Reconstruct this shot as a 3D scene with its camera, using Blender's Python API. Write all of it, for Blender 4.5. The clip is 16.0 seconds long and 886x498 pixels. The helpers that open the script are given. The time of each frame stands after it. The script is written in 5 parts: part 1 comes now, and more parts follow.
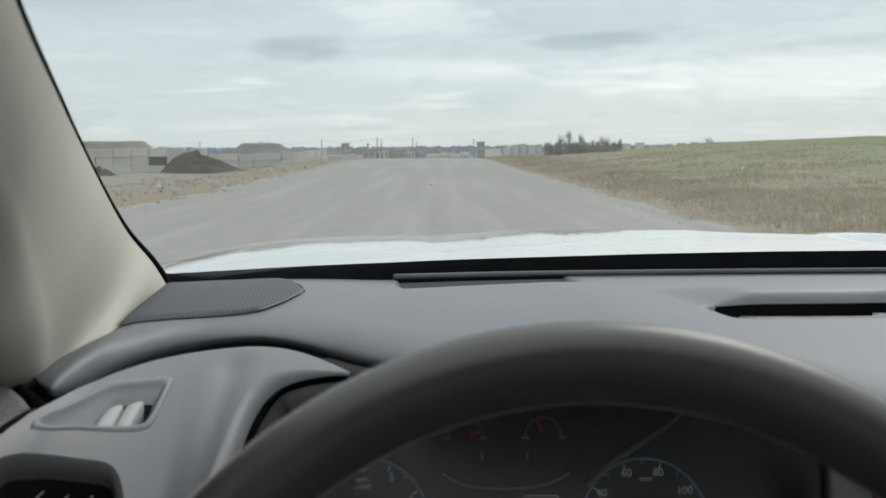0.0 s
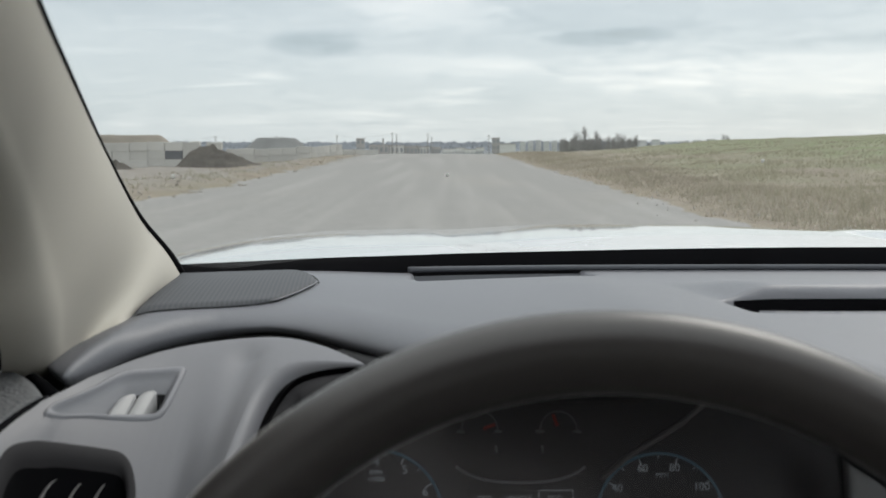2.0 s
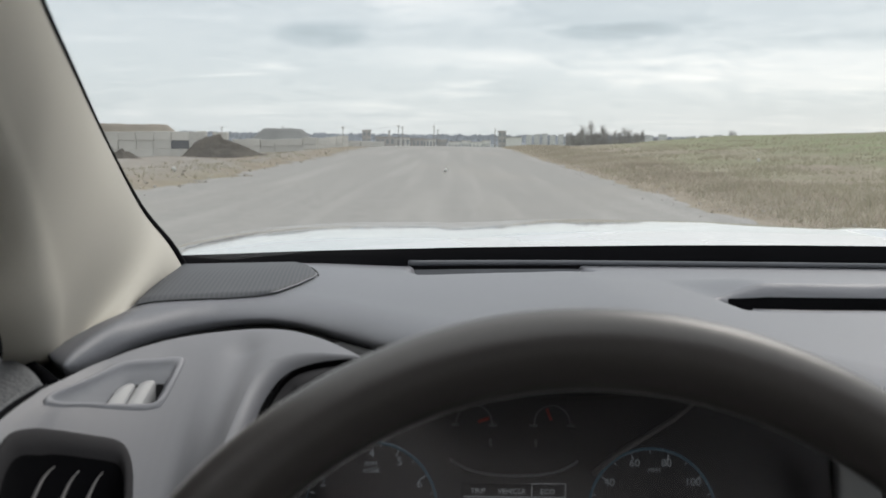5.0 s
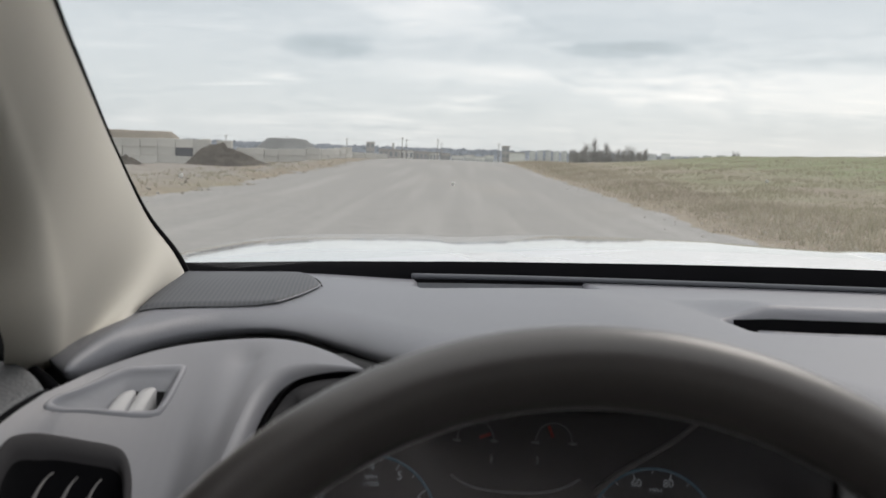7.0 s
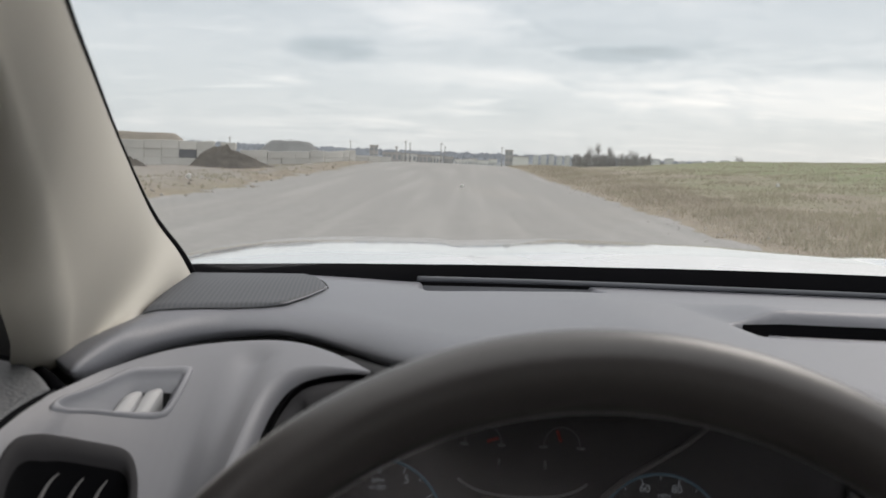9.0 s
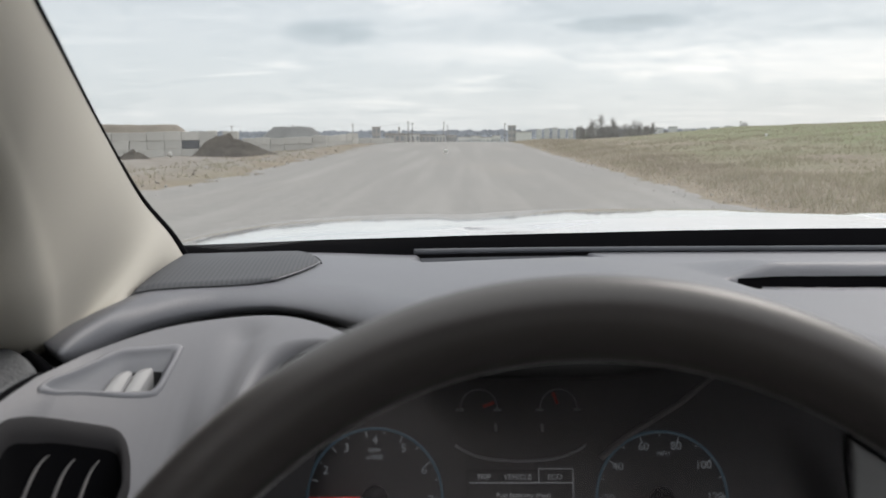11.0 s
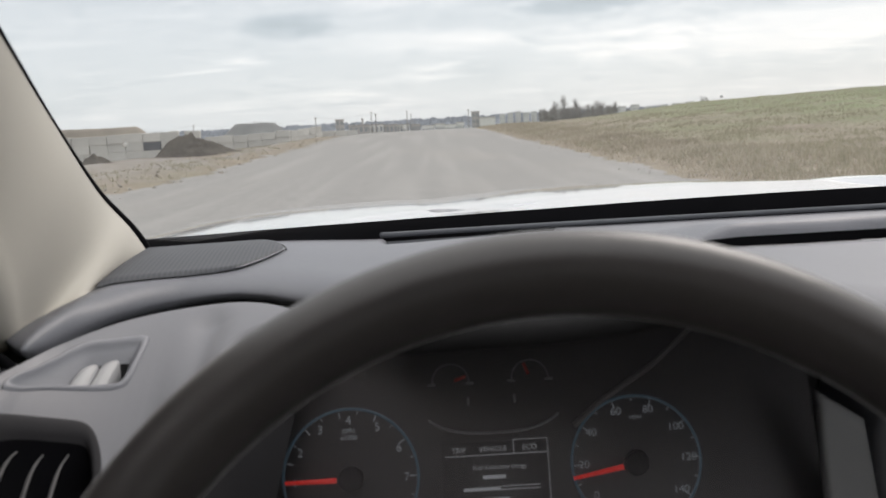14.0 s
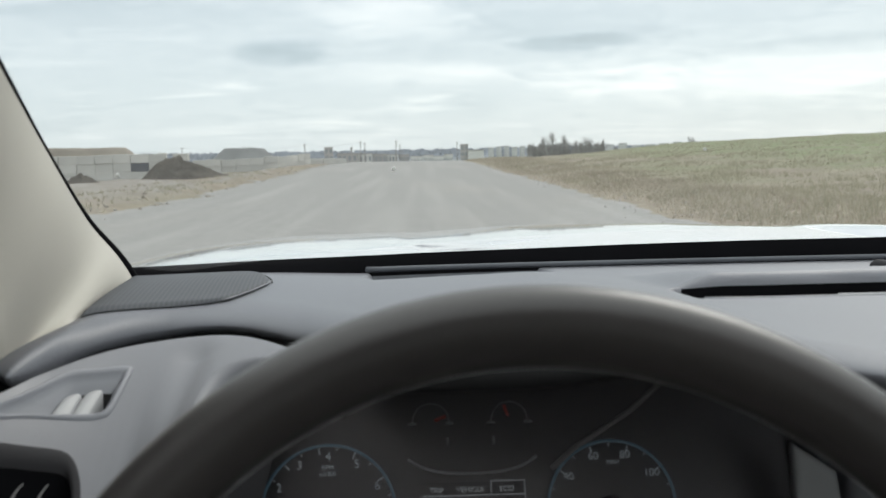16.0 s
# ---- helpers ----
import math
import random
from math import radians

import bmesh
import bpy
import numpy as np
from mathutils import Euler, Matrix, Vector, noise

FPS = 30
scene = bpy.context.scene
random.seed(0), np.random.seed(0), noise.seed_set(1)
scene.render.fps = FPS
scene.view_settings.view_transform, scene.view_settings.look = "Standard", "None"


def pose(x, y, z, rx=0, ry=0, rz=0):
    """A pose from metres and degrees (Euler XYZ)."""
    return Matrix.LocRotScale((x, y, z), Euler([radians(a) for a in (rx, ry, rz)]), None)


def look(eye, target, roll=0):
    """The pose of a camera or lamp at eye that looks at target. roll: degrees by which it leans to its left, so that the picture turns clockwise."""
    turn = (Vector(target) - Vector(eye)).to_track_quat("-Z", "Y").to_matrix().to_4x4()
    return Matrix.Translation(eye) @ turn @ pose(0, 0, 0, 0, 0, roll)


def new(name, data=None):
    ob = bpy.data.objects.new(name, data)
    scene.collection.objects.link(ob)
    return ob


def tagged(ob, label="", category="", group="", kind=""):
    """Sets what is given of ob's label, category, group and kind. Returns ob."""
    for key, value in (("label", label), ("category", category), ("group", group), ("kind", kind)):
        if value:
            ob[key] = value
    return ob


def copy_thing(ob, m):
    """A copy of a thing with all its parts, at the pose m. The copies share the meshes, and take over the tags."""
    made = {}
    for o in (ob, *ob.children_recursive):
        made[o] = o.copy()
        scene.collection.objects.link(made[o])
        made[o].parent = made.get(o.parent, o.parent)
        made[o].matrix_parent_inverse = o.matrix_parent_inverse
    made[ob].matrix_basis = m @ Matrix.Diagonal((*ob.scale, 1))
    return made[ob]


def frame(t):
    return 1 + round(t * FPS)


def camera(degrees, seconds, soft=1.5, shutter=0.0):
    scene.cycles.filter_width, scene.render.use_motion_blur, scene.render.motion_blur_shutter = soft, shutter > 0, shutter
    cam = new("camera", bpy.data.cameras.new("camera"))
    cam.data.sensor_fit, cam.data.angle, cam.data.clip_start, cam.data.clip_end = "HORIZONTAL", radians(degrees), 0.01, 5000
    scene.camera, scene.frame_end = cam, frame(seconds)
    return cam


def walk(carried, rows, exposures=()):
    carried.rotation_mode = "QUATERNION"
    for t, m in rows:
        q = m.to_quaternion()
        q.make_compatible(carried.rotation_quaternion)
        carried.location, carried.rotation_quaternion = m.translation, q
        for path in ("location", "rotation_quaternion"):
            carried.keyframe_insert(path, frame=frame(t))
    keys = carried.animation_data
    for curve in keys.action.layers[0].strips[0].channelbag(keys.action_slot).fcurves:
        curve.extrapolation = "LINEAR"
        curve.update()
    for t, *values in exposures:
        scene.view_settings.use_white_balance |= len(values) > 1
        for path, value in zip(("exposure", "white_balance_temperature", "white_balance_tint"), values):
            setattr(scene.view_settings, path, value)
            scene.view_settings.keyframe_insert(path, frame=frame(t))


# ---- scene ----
cam = camera(50.0, 16.0)
PATH = [
    (0, pose(-0.3961, -0.0078, 1.3824, 84.198, 0.432, -0.886)),
    (0.5, pose(-0.3949, -0.0042, 1.3793, 84.379, 0.741, -0.240)),
    (1, pose(-0.3918, -0.0034, 1.3768, 83.544, 0.796, -0.209)),
    (1.5, pose(-0.3932, -0.0103, 1.3830, 84.690, -0.154, -0.582)),
    (2, pose(-0.3969, -0.0014, 1.3784, 83.945, 0.095, 0.017)),
    (2.5, pose(-0.3958, -0.0065, 1.3836, 83.375, -0.336, 0.882)),
    (3, pose(-0.3978, -0.0025, 1.3805, 83.957, 0.358, 0.715)),
    (3.5, pose(-0.3983, -0.0002, 1.3795, 83.845, 0.401, 0.821)),
    (4, pose(-0.3850, 0.0015, 1.3751, 82.697, 1.723, 1.757)),
    (4.5, pose(-0.3880, -0.0086, 1.3809, 83.129, 0.260, 0.734)),
    (7, pose(-0.3947, -0.0058, 1.3805, 84.315, -1.958, 0.593)),
    (7.5, pose(-0.3931, -0.0097, 1.3841, 84.912, -1.781, 1.007)),
    (8, pose(-0.3946, -0.0095, 1.3826, 84.485, -1.697, 1.073)),
    (8.5, pose(-0.3987, -0.0028, 1.3758, 84.278, -1.790, 0.850)),
    (9, pose(-0.3988, -0.0021, 1.3793, 84.513, -2.311, 0.795)),
    (11.5, pose(-0.3825, 0.0047, 1.3684, 83.099, 1.314, 0.306)),
    (12, pose(-0.3859, -0.0053, 1.3708, 83.818, 1.161, -1.325)),
    (12.5, pose(-0.3837, -0.0029, 1.3686, 83.701, 1.505, -1.297)),
    (13, pose(-0.3853, -0.0014, 1.3716, 83.755, 0.826, -1.011)),
    (13.5, pose(-0.3874, 0.0014, 1.3720, 84.136, 0.949, -1.020)),
    (14, pose(-0.3801, 0.0040, 1.3604, 82.489, 3.152, -1.192)),
    (14.5, pose(-0.3801, 0.0005, 1.3635, 82.206, 2.363, -1.182)),
    (15, pose(-0.3813, 0.0011, 1.3601, 82.836, 2.272, -1.689)),
    (15.5, pose(-0.3830, -0.0025, 1.3674, 83.155, 1.380, -1.846)),
    (16, pose(-0.3804, -0.0050, 1.3684, 84.350, 1.136, -1.873)),
]
walk(cam, PATH, [(0, 0.08, 6450, 7), (2.0, 0.1, 6500, 9.5), (4.5, 0.15, 6550, 11), (8.0, 0.12, 6700, 14), (9.0, 0.12, 6700, 14), (11.5, 0.2, 6600, 13), (12.5, 0.18, 6550, 12), (13.5, 0.08, 6700, 14), (14.0, 0.24, 6700, 15), (15.0, 0.32, 6500, 10), (16.0, 0.28, 6450, 8)])
cam.data.dof.use_dof = True
cam.data.dof.focus_distance = 1.5
cam.data.dof.aperture_fstop = 14.0

# ---- light ----
SUN_EL, SUN_AZ = radians(38), radians(35)
world = bpy.data.worlds.new("overcast_sky")
scene.world = world
world.use_nodes = True


def sky_nodes(nt):
    n, l = nt.nodes, nt.links
    n.clear()
    out = n.new("ShaderNodeOutputWorld")
    bg = n.new("ShaderNodeBackground")
    l.new(bg.outputs[0], out.inputs[0])
    co = n.new("ShaderNodeTexCoord").outputs["Generated"]
    sep = n.new("ShaderNodeSeparateXYZ")
    l.new(co, sep.inputs[0])

    def m(op, a, b=None, c=None, clamp=False):
        nd = n.new("ShaderNodeMath")
        nd.operation, nd.use_clamp = op, clamp
        for i, v in enumerate((a, b, c)):
            if v is None:
                continue
            if isinstance(v, (int, float)):
                nd.inputs[i].default_value = v
            else:
                l.new(v, nd.inputs[i])
        return nd.outputs[0]

    def ramp(v, a, b, lo=0.0, hi=1.0):
        nd = n.new("ShaderNodeMapRange")
        nd.interpolation_type = "SMOOTHSTEP"
        l.new(v, nd.inputs[0])
        for i, k in enumerate((a, b, lo, hi)):
            nd.inputs[i + 1].default_value = k
        return nd.outputs[0]

    z = m("MAXIMUM", sep.outputs[2], 0.0)
    d = m("ADD", z, 0.10)
    px, py = m("DIVIDE", sep.outputs[0], d), m("DIVIDE", sep.outputs[1], d)
    flat = n.new("ShaderNodeCombineXYZ")
    l.new(px, flat.inputs[0])
    l.new(py, flat.inputs[1])

    def noise_at(scale, sx, sy, detail, rough, dist, off):
        mp = n.new("ShaderNodeMapping")
        mp.inputs["Scale"].default_value = (sx, sy, 1)
        mp.inputs["Location"].default_value = (off, off * 0.7, 0)
        mp.inputs["Rotation"].default_value = (0, 0, 0.25)
        l.new(flat.outputs[0], mp.inputs[0])
        t = n.new("ShaderNodeTexNoise")
        t.inputs["Scale"].default_value = scale
        t.inputs["Detail"].default_value = detail
        t.inputs["Roughness"].default_value = rough
        t.inputs["Distortion"].default_value = dist
        l.new(mp.outputs[0], t.inputs[0])
        return t.outputs[0]

    big = noise_at(0.5, 0.9, 1.0, 6, 0.55, 0.6, 3.1)
    streak = noise_at(1.0, 0.5, 1.3, 8, 0.62, 0.9, 7.7)
    fine = noise_at(3.2, 0.6, 1.2, 9, 0.66, 0.9, 1.3)
    lit = m("MULTIPLY", ramp(streak, 0.50, 0.74), ramp(fine, 0.35, 0.65, 0.35, 1.0))
    dark = ramp(big, 0.50, 0.75)

    dirmap = n.new("ShaderNodeMapping")
    dirmap.inputs["Scale"].default_value = (10, 10, 34)
    l.new(co, dirmap.inputs[0])
    soft_noise = n.new("ShaderNodeTexNoise")
    soft_noise.inputs["Scale"].default_value = 1.0
    soft_noise.inputs["Detail"].default_value = 7
    soft_noise.inputs["Roughness"].default_value = 0.62
    soft_noise.inputs["Distortion"].default_value = 0.9
    l.new(dirmap.outputs[0], soft_noise.inputs[0])
    puff = soft_noise.outputs[0]

    # darker lens-shaped clouds and a brighter bank towards the hidden sun
    def blob(ax, az, wx, wz, edge=2.0):
        a = m("DIVIDE", m("SUBTRACT", sep.outputs[0], ax), wx)
        b = m("DIVIDE", m("SUBTRACT", sep.outputs[2], az), wz)
        r = m("ADD", m("MULTIPLY", a, a), m("MULTIPLY", b, b))
        front = ramp(sep.outputs[1], 0.0, 0.3)
        wob = m("MULTIPLY", m("SUBTRACT", puff, 0.5), edge)
        return m("MULTIPLY", ramp(m("ADD", r, wob), 1.6, 0.0), front)
    lens = m("MAXIMUM", blob(-0.130, 0.107, 0.050, 0.013, 2.6), m("MULTIPLY", blob(0.175, 0.111, 0.070, 0.008, 3.0), 0.85))
    lens = m("MAXIMUM", lens, m("MULTIPLY", blob(-0.29, 0.150, 0.15, 0.020, 3.4), 0.3))
    lens = m("MAXIMUM", lens, m("MULTIPLY", blob(0.40, 0.098, 0.12, 0.009, 3.0), 0.6))
    bright = m("MAXIMUM", blob(0.33, 0.075, 0.17, 0.028, 4.5), m("MULTIPLY", blob(-0.01, 0.140, 0.07, 0.022, 4.5), 0.9))
    bright = m("MAXIMUM", bright, m("MULTIPLY", blob(0.0, 0.085, 0.10, 0.012, 4.0), 0.6))
    # small torn shreds, brighter on their upper edges
    shred_map = n.new("ShaderNodeMapping")
    shred_map.inputs["Scale"].default_value = (22, 22, 95)
    shred_map.inputs["Rotation"].default_value = (0, 0.03, 0)
    l.new(co, shred_map.inputs[0])
    shred = n.new("ShaderNodeTexNoise")
    shred.inputs["Scale"].default_value = 1.0
    shred.inputs["Detail"].default_value = 8
    shred.inputs["Roughness"].default_value = 0.6
    shred.inputs["Distortion"].default_value = 1.2
    l.new(shred_map.outputs[0], shred.inputs[0])
    torn = m("MULTIPLY", m("SUBTRACT", shred.outputs[0], 0.5), ramp(puff, 0.35, 0.65, 0.25, 1.0))
    level = m("ADD", 0.625, m("MULTIPLY", lit, 0.16))
    level = m("ADD", level, m("MULTIPLY", torn, 0.30))
    level = m("SUBTRACT", level, m("MULTIPLY", dark, 0.07))
    level = m("SUBTRACT", level, m("MULTIPLY", lens, 0.15))
    level = m("ADD", level, m("MULTIPLY", bright, 0.13))
    zen = m("MULTIPLY_ADD", ramp(z, 0.2, 1.0), 1.1, 1.0)
    level = m("MULTIPLY", level, zen)
    mix = n.new("ShaderNodeMix")
    mix.data_type = "RGBA"
    l.new(m("MULTIPLY", m("SUBTRACT", level, 0.48), 3.0, clamp=True), mix.inputs[0])
    mix.inputs[6].default_value = (0.86, 0.99, 1.07, 1)
    mix.inputs[7].default_value = (0.98, 1.0, 1.0, 1)
    cl = n.new("ShaderNodeVectorMath")
    cl.operation = "SCALE"
    l.new(mix.outputs[2], cl.inputs[0])
    l.new(level, cl.inputs["Scale"])
    sky = n.new("ShaderNodeTexSky")
    sky.sky_type, sky.sun_disc = "NISHITA", False
    sky.sun_elevation, sky.sun_rotation = SUN_EL, SUN_AZ
    sk = n.new("ShaderNodeVectorMath")
    sk.operation = "SCALE"
    l.new(sky.outputs[0], sk.inputs[0])
    sk.inputs["Scale"].default_value = 0.01
    add = n.new("ShaderNodeVectorMath")
    l.new(cl.outputs[0], add.inputs[0])
    l.new(sk.outputs[0], add.inputs[1])
    l.new(add.outputs[0], bg.inputs[0])
    bg.inputs[1].default_value = 1.0


sky_nodes(world.node_tree)
sun = new("sun", bpy.data.lights.new("sun", "SUN"))
sun.data.energy, sun.data.angle, sun.data.color = 0.9, radians(25), (1.0, 0.96, 0.9)
sun.matrix_world = look((0, 0, 0), (-math.sin(SUN_AZ) * math.cos(SUN_EL), -math.cos(SUN_AZ) * math.cos(SUN_EL), -math.sin(SUN_EL)))


# ---- materials ----
def mat(name, color, rough=0.6, vary=0.15, scale=8.0, fine=90.0, bump=0.1, dist=0.002, metal=0.0, color2=None, spec=0.5, coat=0.0, rand=0.0):
    """A surface with large stains and fine grain, in object space."""
    mt = bpy.data.materials.new(name)
    mt.use_nodes = True
    n, l = mt.node_tree.nodes, mt.node_tree.links
    bs = n["Principled BSDF"]
    co = n.new("ShaderNodeTexCoord").outputs["Object"]
    t1, t2 = n.new("ShaderNodeTexNoise"), n.new("ShaderNodeTexNoise")
    for t, s, dt in ((t1, scale, 5), (t2, fine, 3)):
        t.inputs["Scale"].default_value = s
        t.inputs["Detail"].default_value = dt
        l.new(co, t.inputs[0])
    mixf = n.new("ShaderNodeMath")
    mixf.operation = "MULTIPLY_ADD"
    l.new(t2.outputs[0], mixf.inputs[0])
    mixf.inputs[1].default_value = 0.35
    ad = n.new("ShaderNodeMath")
    ad.operation = "SUBTRACT"
    l.new(t1.outputs[0], ad.inputs[0])
    ad.inputs[1].default_value = 0.175
    l.new(ad.outputs[0], mixf.inputs[2])
    src = mixf.outputs[0]
    if rand:
        oi = n.new("ShaderNodeObjectInfo")
        rr = n.new("ShaderNodeMath")
        rr.operation = "MULTIPLY_ADD"
        l.new(oi.outputs["Random"], rr.inputs[0])
        rr.inputs[1].default_value = rand
        l.new(src, rr.inputs[2])
        src = rr.outputs[0]
    mr = n.new("ShaderNodeMapRange")
    l.new(src, mr.inputs[0])
    mr.inputs[1].default_value, mr.inputs[2].default_value = 0.3, 0.7 + rand
    mx = n.new("ShaderNodeMix")
    mx.data_type = "RGBA"
    l.new(mr.outputs[0], mx.inputs[0])
    c2 = color2 or tuple(min(1, c * (1 + vary)) for c in color)
    mx.inputs[6].default_value = (*[c * (1 - vary) for c in color], 1)
    mx.inputs[7].default_value = (*c2, 1)
    l.new(mx.outputs[2], bs.inputs["Base Color"])
    rg = n.new("ShaderNodeMapRange")
    l.new(t1.outputs[0], rg.inputs[0])
    rg.inputs[3].default_value, rg.inputs[4].default_value = max(0.02, rough - 0.08), min(1, rough + 0.08)
    l.new(rg.outputs[0], bs.inputs["Roughness"])
    bs.inputs["Metallic"].default_value = metal
    bs.inputs["Specular IOR Level"].default_value = spec
    bs.inputs["Coat Weight"].default_value = coat
    if bump:
        bp = n.new("ShaderNodeBump")
        bp.inputs["Strength"].default_value, bp.inputs["Distance"].default_value = bump, dist
        l.new(t2.outputs[0], bp.inputs["Height"])
        l.new(bp.outputs[0], bs.inputs["Normal"])
    return mt


def glow_mat(name, color, strength):
    mt = bpy.data.materials.new(name)
    mt.use_nodes = True
    bs = mt.node_tree.nodes["Principled BSDF"]
    bs.inputs["Base Color"].default_value = (*[c * 0.3 for c in color], 1)
    bs.inputs["Emission Color"].default_value = (*color, 1)
    bs.inputs["Emission Strength"].default_value = strength
    return mt


PAD = mat("dash_pad_plastic", (0.146, 0.150, 0.168), 0.46, 0.08, 5, 700, 0.35, 0.0007, spec=0.45)
DOORPAD = mat("door_grained_plastic", (0.105, 0.108, 0.112), 0.48, 0.15, 6, 420, 0.8, 0.0022)
FASCIA = mat("grey_fascia_plastic", (0.178, 0.179, 0.195), 0.46, 0.05, 5, 1600, 0.12, 0.0004)
CONSOLE = mat("console_plastic", (0.200, 0.204, 0.224), 0.45, 0.05, 5, 900, 0.1, 0.0004)
TRIM = mat("pale_grey_trim_plastic", (0.34, 0.34, 0.345), 0.42, 0.04, 6, 900, 0.05, 0.0003)
DARK = mat("dark_plastic", (0.115, 0.109, 0.109), 0.5, 0.15, 12, 900, 0.1, 0.0005)
BLACK = mat("black_rubber_and_shade", (0.030, 0.030, 0.031), 0.65, 0.2, 12, 600, 0.1, 0.0005, spec=0.2)
# black of the ceramic edge and seals, also of sheets laid for shade
FRIT_AND_SHADE = mat("black_ceramic_and_shade", (0.005, 0.005, 0.006), 0.8, 0.2, 12, 600, 0.0, spec=0.05)
BEIGE = mat("beige_pillar_trim", (0.52, 0.49, 0.43), 0.7, 0.04, 6, 900, 0.15, 0.0005)

LEDGE = mat("matt_grey_ledge", (0.115, 0.120, 0.132), 0.75, 0.1, 12, 600, 0.0, spec=0.15)
HOLLOW_SHADE = mat("shaded_hollow_plastic", (0.026, 0.024, 0.024), 0.75, 0.1, 12, 600, 0.0, spec=0.2)
VENTFRAME = mat("dark_vent_frame", (0.030, 0.029, 0.031), 0.7, 0.1, 12, 900, 0.05, 0.0003, spec=0.15)
LEATHER = mat("black_leather", (0.040, 0.035, 0.034), 0.46, 0.2, 14, 500, 0.10, 0.0005, spec=0.5)
LEATHER.node_tree.nodes["Principled BSDF"].inputs["Coat Weight"].default_value = 0.25
LEATHER.node_tree.nodes["Principled BSDF"].inputs["Coat Roughness"].default_value = 0.28
LEATHER.node_tree.nodes["Principled BSDF"].inputs["Sheen Weight"].default_value = 1.0
LEATHER.node_tree.nodes["Principled BSDF"].inputs["Sheen Roughness"].default_value = 0.16
PAINT = mat("white_car_paint", (0.48, 0.50, 0.52), 0.38, 0.02, 1.5, 40, 0.0, 0.0, coat=1.0)
PAINT.node_tree.nodes["Principled BSDF"].inputs["Coat Roughness"].default_value = 0.05
FACE = mat("gauge_face", (0.042, 0.040, 0.042), 0.5, 0.15, 20, 300, 0.0, spec=0.4)
FAINT = mat("faint_marking", (0.15, 0.155, 0.165), 0.6, 0.05, 30, 300, 0.0)
MARK = glow_mat("lit_gauge_marking", (0.55, 0.62, 0.68), 0.075)
BLUE = glow_mat("lit_gauge_ring", (0.16, 0.32, 0.44), 0.03)
RED = glow_mat("red_needle", (0.85, 0.03, 0.02), 0.20)
DULLRED = mat("dull_red", (0.30, 0.02, 0.015), 0.5, 0.1, 40, 300, 0.0)
SCREEN = glow_mat("screen_glyphs", (0.75, 0.80, 0.85), 0.10)
CLOTH = mat("grey_headliner", (0.45, 0.44, 0.42), 0.9, 0.05, 6, 700, 0.2, 0.001)

GRAVEL_EDGE = mat("pale_gravel_edge", (0.34, 0.325, 0.30), 0.92, 0.12, 0.35, 14.0, 0.7, 0.03, color2=(0.43, 0.415, 0.39), spec=0.15)
CONCRETE = mat("weathered_concrete", (0.49, 0.48, 0.45), 0.9, 0.18, 0.9, 14, 0.4, 0.01, spec=0.2, rand=0.35)
DARKBLOCK = mat("dark_stained_concrete", (0.10, 0.105, 0.115), 0.9, 0.2, 0.9, 14, 0.4, 0.01, spec=0.2)
SAND = mat("brown_sand", (0.255, 0.228, 0.19), 0.95, 0.15, 0.5, 6, 0.6, 0.05, spec=0.1)
STONE = mat("grey_crushed_stone", (0.19, 0.195, 0.19), 0.95, 0.15, 0.6, 8, 0.6, 0.05, spec=0.1)
SOIL = mat("dark_soil", (0.085, 0.076, 0.064), 0.95, 0.3, 0.7, 7, 0.8, 0.08, spec=0.1)
CLOD = mat("dry_earth", (0.25, 0.222, 0.186), 0.95, 0.2, 0.7, 7, 0.5, 0.03, spec=0.1)
WOODPOLE = mat("grey_pole", (0.22, 0.21, 0.20), 0.8, 0.15, 2, 30, 0.2, 0.005)
PALE = mat("pale_panel_wall", (0.58, 0.58, 0.57), 0.8, 0.06, 0.08, 1.5, 0.0)
GREYWALL = mat("grey_panel_wall", (0.38, 0.37, 0.36), 0.8, 0.1, 0.08, 1.5, 0.0)
GLASSDARK = mat("window_glass_grey", (0.27, 0.29, 0.31), 0.2, 0.1, 1, 5, 0.0)
BARK = mat("grey_bark", (0.17, 0.16, 0.15), 0.95, 0.2, 3, 30, 0.3, 0.01, spec=0.1)
# twigs are paled so that their colour carries the haze
TWIG_HAZED = mat("bare_twigs_hazed", (0.25, 0.24, 0.23), 0.95, 0.25, 0.4, 4, 0.0, spec=0.1)
# aerial haze is mixed into this colour, paler and bluer than the wood
HAZED_WOOD = mat("hazed_woods", (0.26, 0.28, 0.305), 0.95, 0.2, 0.01, 0.1, 0.0, spec=0.0)
VERGE = mat("brown_verge_grass", (0.42, 0.365, 0.285), 0.95, 0.2, 0.2, 2.0, 0.0, color2=(0.50, 0.45, 0.35), spec=0.1)
BLADES = mat("dry_grass_blades", (0.36, 0.322, 0.25), 0.9, 0.25, 0.15, 2.0, 0.0, color2=(0.275, 0.270, 0.180), spec=0.1)


n_, l_ = BLADES.node_tree.nodes, BLADES.node_tree.links
thin, both = n_.new("ShaderNodeBsdfTranslucent"), n_.new("ShaderNodeMixShader")
thin.inputs[0].default_value = (0.36, 0.335, 0.24, 1)
l_.new(n_["Principled BSDF"].outputs[0], both.inputs[1])
l_.new(thin.outputs[0], both.inputs[2])
l_.new(both.outputs[0], n_["Material Output"].inputs[0])


